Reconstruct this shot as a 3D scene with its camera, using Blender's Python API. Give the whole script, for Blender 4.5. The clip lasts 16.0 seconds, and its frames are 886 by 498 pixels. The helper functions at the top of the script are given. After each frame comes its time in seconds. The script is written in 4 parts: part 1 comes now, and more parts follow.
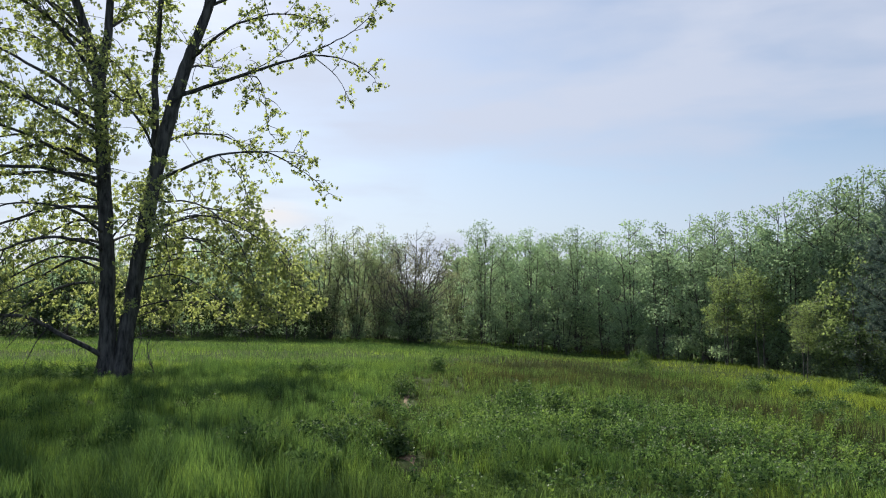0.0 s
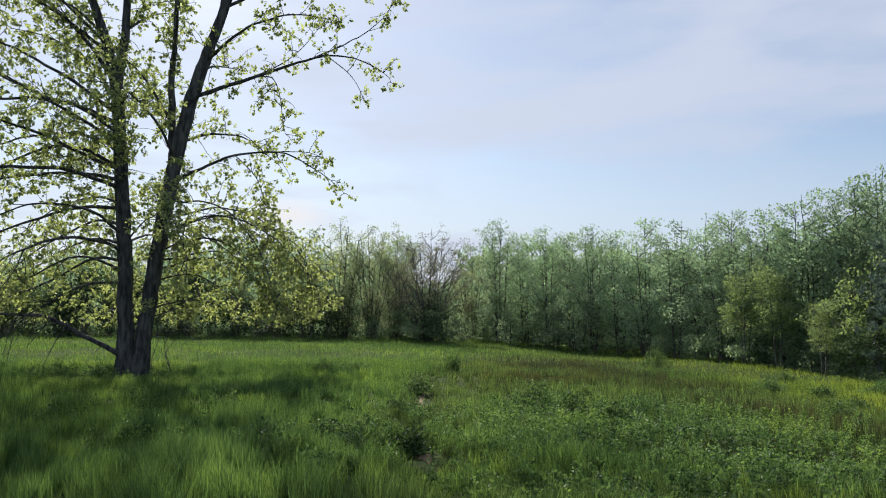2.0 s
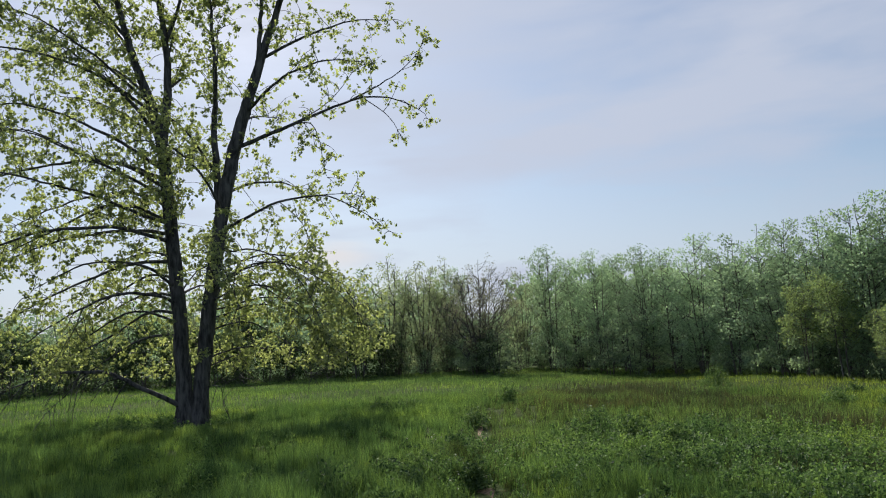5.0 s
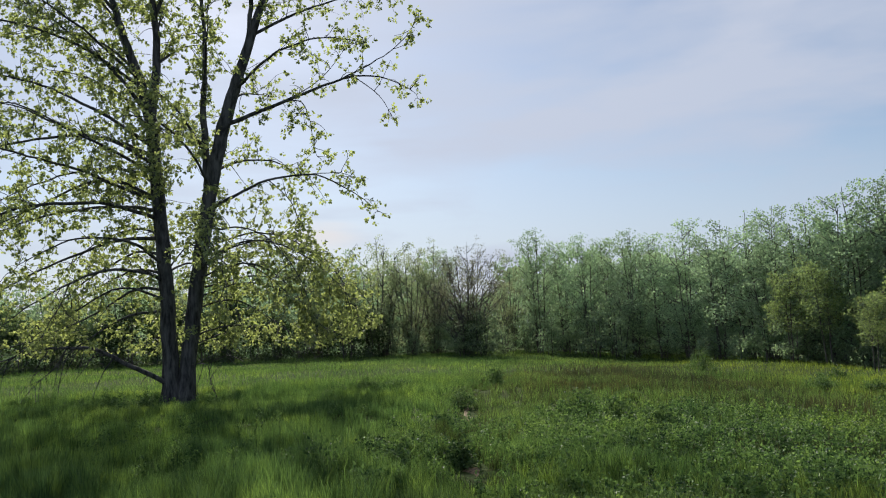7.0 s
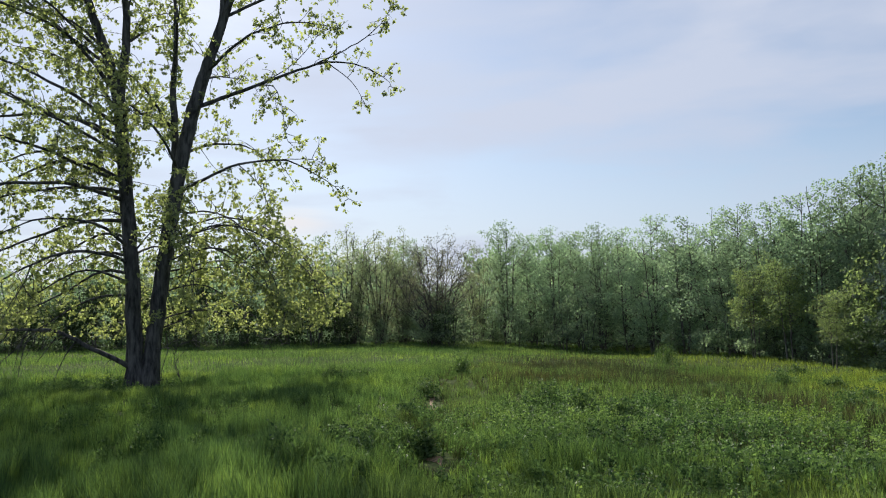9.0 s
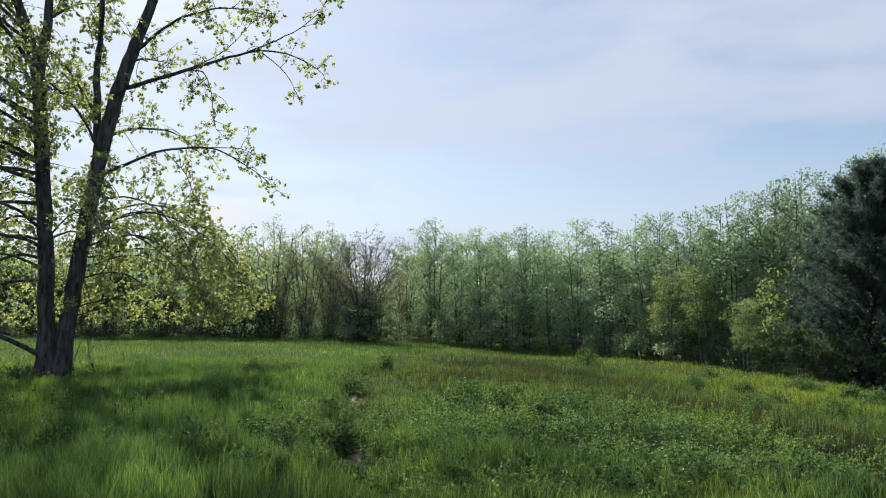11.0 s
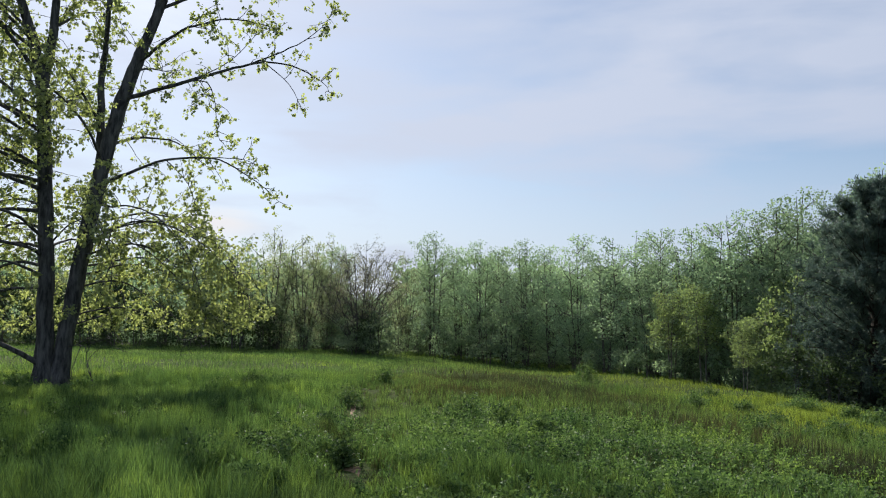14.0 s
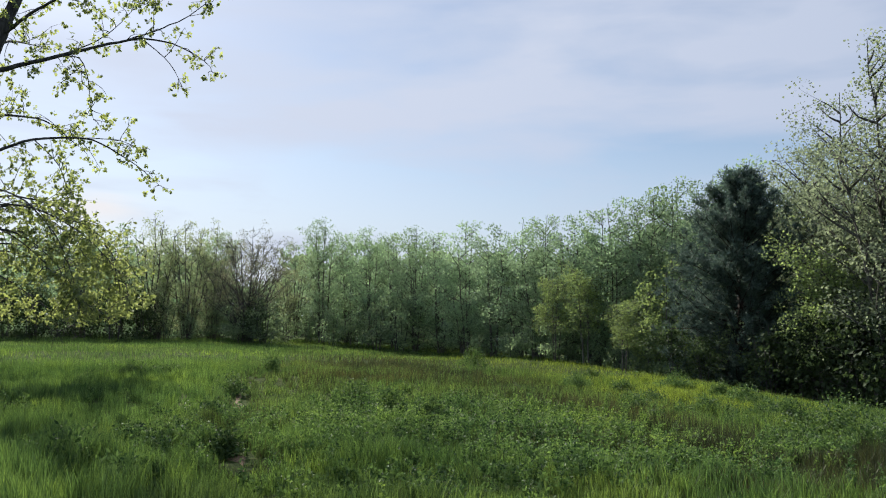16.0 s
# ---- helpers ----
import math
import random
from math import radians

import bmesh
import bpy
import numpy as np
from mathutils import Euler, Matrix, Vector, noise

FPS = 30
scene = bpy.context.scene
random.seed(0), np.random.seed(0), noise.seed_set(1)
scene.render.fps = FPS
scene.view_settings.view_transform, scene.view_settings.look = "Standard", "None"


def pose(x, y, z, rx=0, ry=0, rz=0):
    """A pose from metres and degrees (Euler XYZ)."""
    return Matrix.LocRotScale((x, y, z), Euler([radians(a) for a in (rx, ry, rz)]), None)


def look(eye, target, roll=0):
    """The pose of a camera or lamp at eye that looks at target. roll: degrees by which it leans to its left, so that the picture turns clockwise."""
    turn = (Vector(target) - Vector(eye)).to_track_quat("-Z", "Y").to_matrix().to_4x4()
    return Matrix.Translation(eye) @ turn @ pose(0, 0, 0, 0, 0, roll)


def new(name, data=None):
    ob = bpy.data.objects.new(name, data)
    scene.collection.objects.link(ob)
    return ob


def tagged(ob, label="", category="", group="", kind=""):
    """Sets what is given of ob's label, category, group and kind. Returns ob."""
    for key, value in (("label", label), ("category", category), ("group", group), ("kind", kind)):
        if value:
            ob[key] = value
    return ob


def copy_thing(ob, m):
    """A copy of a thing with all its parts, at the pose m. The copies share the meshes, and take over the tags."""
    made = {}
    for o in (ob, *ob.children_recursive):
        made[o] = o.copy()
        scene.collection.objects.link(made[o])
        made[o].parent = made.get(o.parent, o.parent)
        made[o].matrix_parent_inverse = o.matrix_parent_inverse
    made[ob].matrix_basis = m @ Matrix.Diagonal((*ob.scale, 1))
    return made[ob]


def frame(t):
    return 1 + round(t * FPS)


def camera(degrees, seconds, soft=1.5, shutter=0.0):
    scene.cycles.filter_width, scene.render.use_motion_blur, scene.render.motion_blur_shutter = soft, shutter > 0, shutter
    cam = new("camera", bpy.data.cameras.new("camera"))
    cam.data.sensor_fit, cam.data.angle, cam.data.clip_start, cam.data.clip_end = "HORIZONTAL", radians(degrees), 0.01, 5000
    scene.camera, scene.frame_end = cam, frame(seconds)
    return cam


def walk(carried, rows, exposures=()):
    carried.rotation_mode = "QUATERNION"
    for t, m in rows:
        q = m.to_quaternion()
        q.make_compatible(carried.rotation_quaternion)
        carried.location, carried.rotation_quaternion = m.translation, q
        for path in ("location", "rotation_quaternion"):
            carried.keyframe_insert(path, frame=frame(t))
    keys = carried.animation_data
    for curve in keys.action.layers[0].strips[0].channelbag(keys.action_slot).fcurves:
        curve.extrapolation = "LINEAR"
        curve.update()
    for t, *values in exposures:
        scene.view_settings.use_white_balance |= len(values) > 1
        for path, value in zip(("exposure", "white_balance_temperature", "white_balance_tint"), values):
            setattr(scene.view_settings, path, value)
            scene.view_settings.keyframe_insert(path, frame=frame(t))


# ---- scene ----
cam = camera(58.0, 16.0, soft=1.05)
EYE, TILT, LEAN = 1.6, 4.8, 0.0
# seconds, x, y, z, yaw, pitch, roll: turned by hand on one spot
ROWS = [
    (0.0, -0.000, 0.000, 0.000, -0.00, -0.00, -0.00),
    (0.5, -0.021, -0.000, 0.013, -0.17, -0.03, 0.05),
    (1.0, -0.018, -0.001, 0.007, -0.26, -0.03, 0.85),
    (1.5, -0.001, -0.012, 0.008, -0.10, -0.09, 0.89),
    (2.0, -0.012, -0.016, 0.013, 1.05, -0.08, 0.12),
    (2.5, -0.026, 0.005, 0.016, 4.03, 0.23, 0.27),
    (3.0, -0.027, -0.011, 0.006, 4.93, 1.31, 1.25),
    (3.5, -0.021, -0.004, 0.011, 4.72, 2.35, 3.51),
    (6.0, -0.008, -0.017, 0.013, 4.24, 2.28, 4.16),
    (6.5, -0.002, -0.005, 0.002, 3.75, 1.74, 3.59),
    (7.0, -0.016, 0.003, -0.011, 3.57, 1.01, 3.26),
    (7.5, -0.023, -0.011, 0.008, 3.39, 0.45, 2.87),
    (8.0, -0.015, -0.028, 0.001, 2.90, 0.48, 2.62),
    (10.5, 0.027, 0.009, -0.019, -1.84, -0.33, 0.20),
    (11.0, 0.029, -0.019, -0.010, -3.57, -0.10, -0.19),
    (11.5, 0.062, 0.025, -0.023, -5.90, 0.19, 0.37),
    (12.0, 0.051, 0.060, -0.031, -6.99, -0.45, 0.69),
    (12.5, 0.030, -0.010, -0.013, -6.07, -0.69, -0.50),
    (13.0, 0.016, -0.028, 0.003, -4.55, 0.26, -0.87),
    (13.5, 0.014, -0.022, -0.002, -3.64, 0.81, -0.81),
    (14.0, 0.004, 0.007, -0.009, -3.56, 0.88, -1.06),
    (14.5, 0.012, 0.010, -0.023, -4.45, 0.65, -1.08),
    (15.0, 0.033, -0.000, -0.012, -6.26, 0.35, -0.97),
    (15.5, 0.032, 0.032, -0.016, -7.86, 0.33, -0.55),
    (16.0, 0.035, 0.019, -0.026, -11.44, 0.05, -1.00),
]
walk(cam, [(t, pose(x, y, EYE + z, TILT, LEAN, 0) @ pose(0, 0, 0, 0, 0, yaw) @ pose(0, 0, 0, pitch, 0, 0) @ pose(0, 0, 0, 0, roll, 0) @ pose(0, 0, 0, 90, 0, 0))
           for t, x, y, z, yaw, pitch, roll in ROWS],
     exposures=((0.0, 0.53), (2.0, 0.53), (3.5, 0.35), (6.0, 0.33), (8.0, 0.43), (11.0, 0.58), (12.5, 0.63), (13.5, 0.49), (14.0, 0.51), (16.0, 0.54)))

# ---- world and sun ----
SUN_AZ, SUN_EL = 19.0, 35.0
world = bpy.data.worlds.new("sky")
scene.world = world
world.use_nodes = True
wn, wl = world.node_tree.nodes, world.node_tree.links
sky = wn.new("ShaderNodeTexSky")
sky.sky_type, sky.sun_disc = "NISHITA", False
sky.sun_elevation, sky.sun_rotation = radians(SUN_EL), radians(-SUN_AZ)
sky.air_density, sky.dust_density, sky.ozone_density = 1.0, 0.6, 2.5
coord, stretch = wn.new("ShaderNodeTexCoord"), wn.new("ShaderNodeMapping")
stretch.inputs["Scale"].default_value = (1.0, 1.3, 5.0)
stretch.inputs["Location"].default_value = (3.1, 0.7, 0.4)
stretch.inputs["Rotation"].default_value = (0.0, radians(5), 0.0)
wisps, streaks = wn.new("ShaderNodeTexNoise"), wn.new("ShaderNodeTexNoise")
for tex, scale, detail in ((wisps, 1.5, 6.0), (streaks, 4.5, 4.0)):
    tex.inputs["Scale"].default_value, tex.inputs["Detail"].default_value = scale, detail
    tex.inputs["Roughness"].default_value, tex.inputs["Distortion"].default_value = 0.5, 0.4
cover = wn.new("ShaderNodeMixRGB")
cover.inputs["Fac"].default_value = 0.28
ramp = wn.new("ShaderNodeValToRGB")
ramp.color_ramp.elements[0].position, ramp.color_ramp.elements[1].position = 0.40, 0.62
ramp.color_ramp.elements[0].color, ramp.color_ramp.elements[1].color = (0.12, 0.12, 0.12, 1), (0.95, 0.95, 0.95, 1)
apart, low, most = wn.new("ShaderNodeSeparateXYZ"), wn.new("ShaderNodeMapRange"), wn.new("ShaderNodeMath")
low.inputs["From Min"].default_value, low.inputs["From Max"].default_value = 0.0, 0.26
low.inputs["To Min"].default_value, low.inputs["To Max"].default_value = 1.0, 0.0
most.operation = "MAXIMUM"
veil = wn.new("ShaderNodeMixRGB")
glare, near, lit = wn.new("ShaderNodeVectorMath"), wn.new("ShaderNodeMapRange"), wn.new("ShaderNodeMixRGB")
glare.operation = "DOT_PRODUCT"
glare.inputs[1].default_value = (-math.sin(radians(SUN_AZ)) * math.cos(radians(SUN_EL)), math.cos(radians(SUN_AZ)) * math.cos(radians(SUN_EL)), math.sin(radians(SUN_EL)))
near.inputs["From Min"].default_value, near.inputs["From Max"].default_value = 0.40, 0.90
lit.inputs[1].default_value, lit.inputs[2].default_value = (4.55, 5.25, 6.75, 1), (6.05, 6.6, 7.95, 1)
back = wn["Background"]
back.inputs["Strength"].default_value = 0.0745
wl.new(coord.outputs["Generated"], stretch.inputs["Vector"])
wl.new(stretch.outputs["Vector"], wisps.inputs["Vector"])
wl.new(stretch.outputs["Vector"], streaks.inputs["Vector"])
wl.new(wisps.outputs["Fac"], cover.inputs[1])
wl.new(streaks.outputs["Fac"], cover.inputs[2])
wl.new(cover.outputs["Color"], ramp.inputs["Fac"])
wl.new(coord.outputs["Generated"], apart.inputs["Vector"])
wl.new(apart.outputs["Z"], low.inputs["Value"])
wl.new(ramp.outputs["Color"], most.inputs[0])
wl.new(low.outputs["Result"], most.inputs[1])
wl.new(most.outputs["Value"], veil.inputs["Fac"])
wl.new(coord.outputs["Generated"], glare.inputs[0])
wl.new(glare.outputs["Value"], near.inputs["Value"])
wl.new(near.outputs["Result"], lit.inputs["Fac"])
wl.new(lit.outputs["Color"], veil.inputs[2])
wl.new(sky.outputs["Color"], veil.inputs[1])
# one small cream cloud low over the wood, frayed by the same streaks
CLOUD_AZ, CLOUD_EL = radians(12.0), radians(7.2)
away, squash, reach_of, fray, puff_of, cloud = (wn.new("ShaderNodeVectorMath"), wn.new("ShaderNodeVectorMath"), wn.new("ShaderNodeVectorMath"),
                                               wn.new("ShaderNodeMath"), wn.new("ShaderNodeMapRange"), wn.new("ShaderNodeMixRGB"))
away.operation, squash.operation, reach_of.operation, fray.operation = "SUBTRACT", "MULTIPLY", "LENGTH", "MULTIPLY_ADD"
away.inputs[1].default_value = (-math.sin(CLOUD_AZ) * math.cos(CLOUD_EL), math.cos(CLOUD_AZ) * math.cos(CLOUD_EL), math.sin(CLOUD_EL))
squash.inputs[1].default_value = (17.0, 6.0, 40.0)
fray.inputs[1].default_value = 2.4
puff_of.interpolation_type = "SMOOTHSTEP"
puff_of.inputs["From Min"].default_value, puff_of.inputs["From Max"].default_value = 1.2, 2.5
puff_of.inputs["To Min"].default_value, puff_of.inputs["To Max"].default_value = 0.85, 0.0
cloud.inputs[2].default_value = (8.3, 8.05, 8.2, 1)
wl.new(coord.outputs["Generated"], away.inputs[0])
wl.new(away.outputs["Vector"], squash.inputs[0])
wl.new(squash.outputs["Vector"], reach_of.inputs[0])
wl.new(streaks.outputs["Fac"], fray.inputs[0])
wl.new(reach_of.outputs["Value"], fray.inputs[2])
wl.new(fray.outputs["Value"], puff_of.inputs["Value"])
wl.new(puff_of.outputs["Result"], cloud.inputs["Fac"])
wl.new(veil.outputs["Color"], cloud.inputs[1])
wl.new(cloud.outputs["Color"], back.inputs["Color"])
sun_data = bpy.data.lights.new("sun", "SUN")
sun_data.energy, sun_data.angle, sun_data.color = 5.0, radians(0.8), (1.0, 0.955, 0.87)
sun = new("sun", sun_data)
sa, se = radians(SUN_AZ), radians(SUN_EL)
sun.matrix_world = look((-math.sin(sa) * 60, math.cos(sa) * 60, 60 * math.tan(se)), (0, 0, 0))

# ---- materials ----
def node_mat(name):
    m = bpy.data.materials.new(name)
    m.use_nodes = True
    return m, m.node_tree.nodes, m.node_tree.links, m.node_tree.nodes["Principled BSDF"]


def ramp_node(n, stops):
    r = n.new("ShaderNodeValToRGB")
    el = r.color_ramp.elements
    while len(el) < len(stops):
        el.new(0.5)
    for e, (p, c) in zip(el, stops):
        e.position, e.color = p, (*c, 1)
    return r


def leaf_mat(name, dark, light, glow, share=0.45, gloss=0.35, rough=0.5, patch=0.0, patch_tint=(1, 1, 1)):
    """Thin leaf: reflects dark..light by leaf, lets a share of yellower light through; patch: metres of slow tint change."""
    m, n, l, b = node_mat(name)
    geo = n.new("ShaderNodeNewGeometry")
    r = ramp_node(n, [(0.0, dark), (0.75, light), (1.0, tuple(min(1, c * 1.25) for c in light))])
    l.new(geo.outputs["Random Per Island"], r.inputs["Fac"])
    colour = r.outputs["Color"]
    info = n.new("ShaderNodeObjectInfo")
    hsv = n.new("ShaderNodeHueSaturation")
    vary = n.new("ShaderNodeMapRange")
    vary.inputs["To Min"].default_value, vary.inputs["To Max"].default_value = 0.8, 1.2
    l.new(info.outputs["Random"], vary.inputs["Value"])
    l.new(vary.outputs["Result"], hsv.inputs["Value"])
    l.new(colour, hsv.inputs["Color"])
    colour = hsv.outputs["Color"]
    if patch:
        tex = n.new("ShaderNodeTexNoise")
        tex.inputs["Scale"].default_value, tex.inputs["Detail"].default_value = 1.0 / patch, 3.0
        tc = n.new("ShaderNodeTexCoord")
        l.new(tc.outputs["Object"], tex.inputs["Vector"])
        tex.inputs["Roughness"].default_value = 0.75
        wide = n.new("ShaderNodeTexNoise")
        wide.inputs["Scale"].default_value, wide.inputs["Detail"].default_value = 0.22 / patch, 2.0
        l.new(tc.outputs["Object"], wide.inputs["Vector"])
        wr = ramp_node(n, [(0.36, (0.70, 0.76, 0.80)), (0.50, (1, 1, 1)), (0.64, (1.28, 1.20, 0.95))])
        l.new(wide.outputs["Fac"], wr.inputs["Fac"])
        broad = n.new("ShaderNodeMixRGB")
        broad.blend_type = "MULTIPLY"
        broad.inputs["Fac"].default_value = 1.0
        l.new(colour, broad.inputs[1])
        l.new(wr.outputs["Color"], broad.inputs[2])
        colour = broad.outputs["Color"]
        pr = ramp_node(n, [(0.34, (0.50, 0.57, 0.58)), (0.50, (1, 1, 1)), (0.66, patch_tint)])
        l.new(tex.outputs["Fac"], pr.inputs["Fac"])
        mul = n.new("ShaderNodeMixRGB")
        mul.blend_type = "MULTIPLY"
        mul.inputs["Fac"].default_value = 1.0
        l.new(colour, mul.inputs[1])
        l.new(pr.outputs["Color"], mul.inputs[2])
        colour = mul.outputs["Color"]
    l.new(colour, b.inputs["Base Color"])
    b.inputs["Roughness"].default_value = rough
    b.inputs["Specular IOR Level"].default_value = gloss
    tr = n.new("ShaderNodeBsdfTranslucent")
    tint = n.new("ShaderNodeMixRGB")
    tint.blend_type = "MULTIPLY"
    tint.inputs["Fac"].default_value = 1.0
    tint.inputs[2].default_value = (*glow, 1)
    l.new(colour, tint.inputs[1])
    l.new(tint.outputs["Color"], tr.inputs["Color"])
    mix = n.new("ShaderNodeMixShader")
    mix.inputs["Fac"].default_value = share
    l.new(b.outputs["BSDF"], mix.inputs[1])
    l.new(tr.outputs["BSDF"], mix.inputs[2])
    l.new(mix.outputs["Shader"], n["Material Output"].inputs["Surface"])
    return m


def bark_mat(name, dark, light, scale=9.0):
    """Furrowed bark: long dark cracks up the stem, lichen-grey ridges."""
    m, n, l, b = node_mat(name)
    tc, mp = n.new("ShaderNodeTexCoord"), n.new("ShaderNodeMapping")
    mp.inputs["Scale"].default_value = (1, 1, 0.22)
    tex = n.new("ShaderNodeTexNoise")
    tex.inputs["Scale"].default_value, tex.inputs["Detail"].default_value = scale, 7.0
    tex.inputs["Roughness"].default_value = 0.65
    l.new(tc.outputs["Object"], mp.inputs["Vector"])
    l.new(mp.outputs["Vector"], tex.inputs["Vector"])
    r = ramp_node(n, [(0.38, dark), (0.62, light)])
    l.new(tex.outputs["Fac"], r.inputs["Fac"])
    l.new(r.outputs["Color"], b.inputs["Base Color"])
    b.inputs["Roughness"].default_value = 0.9
    b.inputs["Specular IOR Level"].default_value = 0.2
    bump = n.new("ShaderNodeBump")
    bump.inputs["Strength"].default_value, bump.inputs["Distance"].default_value = 0.9, 0.03
    l.new(tex.outputs["Fac"], bump.inputs["Height"])
    l.new(bump.outputs["Normal"], b.inputs["Normal"])
    return m


def soil_mat():
    """Thatch and earth under the grass, bare tan soil along the trail."""
    m, n, l, b = node_mat("meadow_soil")
    tc = n.new("ShaderNodeTexCoord")
    fine, broad = n.new("ShaderNodeTexNoise"), n.new("ShaderNodeTexNoise")
    fine.inputs["Scale"].default_value, fine.inputs["Detail"].default_value = 9.0, 8.0
    broad.inputs["Scale"].default_value, broad.inputs["Detail"].default_value = 0.25, 4.0
    l.new(tc.outputs["Object"], fine.inputs["Vector"])
    l.new(tc.outputs["Object"], broad.inputs["Vector"])
    r1 = ramp_node(n, [(0.3, (0.022, 0.036, 0.012)), (0.55, (0.040, 0.062, 0.018)), (0.75, (0.070, 0.078, 0.030))])
    r2 = ramp_node(n, [(0.35, (1, 1, 1)), (0.7, (1.15, 1.05, 0.85))])
    l.new(fine.outputs["Fac"], r1.inputs["Fac"])
    l.new(broad.outputs["Fac"], r2.inputs["Fac"])
    mul = n.new("ShaderNodeMixRGB")
    mul.blend_type = "MULTIPLY"
    mul.inputs["Fac"].default_value = 1.0
    l.new(r1.outputs["Color"], mul.inputs[1])
    l.new(r2.outputs["Color"], mul.inputs[2])
    l.new(mul.outputs["Color"], b.inputs["Base Color"])
    b.inputs["Roughness"].default_value = 1.0
    b.inputs["Specular IOR Level"].default_value = 0.05
    bump = n.new("ShaderNodeBump")
    bump.inputs["Strength"].default_value, bump.inputs["Distance"].default_value = 0.7, 0.08
    l.new(fine.outputs["Fac"], bump.inputs["Height"])
    l.new(bump.outputs["Normal"], b.inputs["Normal"])
    return m


def trail_mat():
    m, n, l, b = node_mat("bare_earth")
    tc, tex = n.new("ShaderNodeTexCoord"), n.new("ShaderNodeTexNoise")
    tex.inputs["Scale"].default_value, tex.inputs["Detail"].default_value = 14.0, 9.0
    l.new(tc.outputs["Object"], tex.inputs["Vector"])
    r = ramp_node(n, [(0.35, (0.045, 0.030, 0.016)), (0.50, (0.15, 0.095, 0.045)), (0.68, (0.25, 0.165, 0.080))])
    l.new(tex.outputs["Fac"], r.inputs["Fac"])
    l.new(r.outputs["Color"], b.inputs["Base Color"])
    b.inputs["Roughness"].default_value = 0.95
    bump = n.new("ShaderNodeBump")
    bump.inputs["Strength"].default_value, bump.inputs["Distance"].default_value = 0.8, 0.03
    l.new(tex.outputs["Fac"], bump.inputs["Height"])
    l.new(bump.outputs["Normal"], b.inputs["Normal"])
    return m


GRASS = leaf_mat("grass_blade", (0.034, 0.066, 0.024), (0.138, 0.214, 0.068), (1.55, 1.5, 1.05), 0.40, 0.28, 0.5, 1.4, (1.36, 1.27, 0.95))
GRASS_LUSH = leaf_mat("lush_grass_blade", (0.026, 0.056, 0.021), (0.120, 0.202, 0.062), (1.55, 1.5, 1.05), 0.40, 0.28, 0.5, 1.1, (1.44, 1.28, 0.95))
GRASS_YOUNG = leaf_mat("young_grass_blade", (0.046, 0.078, 0.022), (0.178, 0.252, 0.058), (1.6, 1.5, 0.95), 0.42, 0.28, 0.5, 1.6, (1.25, 1.18, 0.95))
GRASS_BROWN = leaf_mat("seed_grass", (0.026, 0.034, 0.019), (0.082, 0.086, 0.042), (1.35, 1.35, 0.95), 0.35, 0.3, 0.5, 1.5, (1.25, 1.2, 0.95))
WEED = leaf_mat("weed_leaf", (0.024, 0.055, 0.024), (0.148, 0.238, 0.082), (1.5, 1.5, 1.05), 0.39, 0.16, 0.52, 0.9, (1.25, 1.15, 0.95))
WEED_DARK = leaf_mat("dark_weed_leaf", (0.026, 0.060, 0.024), (0.112, 0.176, 0.064), (1.6, 1.6, 1.0), 0.34, 0.22, 0.6)
LEAF_COTTON = leaf_mat("cottonwood_leaf", (0.096, 0.126, 0.086), (0.200, 0.235, 0.145), (2.15, 2.05, 0.92), 0.55, 0.35, 0.5)
LEAF_ASPEN = leaf_mat("aspen_leaf", (0.160, 0.230, 0.160), (0.262, 0.350, 0.232), (1.5, 1.55, 1.15), 0.45, 0.2, 0.8)
LEAF_POPLAR = leaf_mat("poplar_leaf", (0.140, 0.172, 0.125), (0.245, 0.285, 0.200), (1.5, 1.52, 1.2), 0.5, 0.2, 0.8)
LEAF_WILLOW = leaf_mat("willow_leaf", (0.154, 0.226, 0.158), (0.263, 0.353, 0.229), (1.5, 1.55, 1.2), 0.45, 0.2, 0.8)
LEAF_OLIVE = leaf_mat("young_olive_leaf", (0.157, 0.190, 0.128), (0.261, 0.304, 0.196), (1.65, 1.65, 1.2), 0.5, 0.2, 0.8)
LEAF_BUD = leaf_mat("young_bud", (0.102, 0.103, 0.077), (0.168, 0.174, 0.120), (1.4, 1.4, 1.1), 0.45, 0.25, 0.5)
LEAF_BRIGHT = leaf_mat("yellow_green_leaf", (0.122, 0.172, 0.088), (0.210, 0.272, 0.132), (1.6, 1.6, 1.0), 0.52, 0.25, 0.7)
LEAF_SHRUB = leaf_mat("shrub_leaf", (0.105, 0.148, 0.100), (0.215, 0.275, 0.165), (1.5, 1.6, 1.2), 0.5, 0.4, 0.75)
# leaf colour darkened to stand in for shade at the wood's foot
LEAF_SHADED = leaf_mat("thicket_leaf", (0.030, 0.048, 0.026), (0.075, 0.105, 0.050), (1.4, 1.5, 1.0), 0.35, 0.15, 0.7)
NEEDLE = leaf_mat("pine_needle", (0.054, 0.084, 0.076), (0.108, 0.152, 0.130), (1.3, 1.35, 1.15), 0.3, 0.22, 0.6)
BARK = bark_mat("cottonwood_bark", (0.028, 0.028, 0.030), (0.118, 0.116, 0.116))
BARK_PINE = bark_mat("pine_bark", (0.026, 0.022, 0.019), (0.075, 0.062, 0.052))
BARK_GREY = bark_mat("grey_bark", (0.050, 0.046, 0.040), (0.170, 0.160, 0.140), 14.0)
BARK_RED = bark_mat("reddish_bark", (0.050, 0.047, 0.046), (0.120, 0.113, 0.110), 20.0)
SOIL, EARTH = soil_mat(), trail_mat()


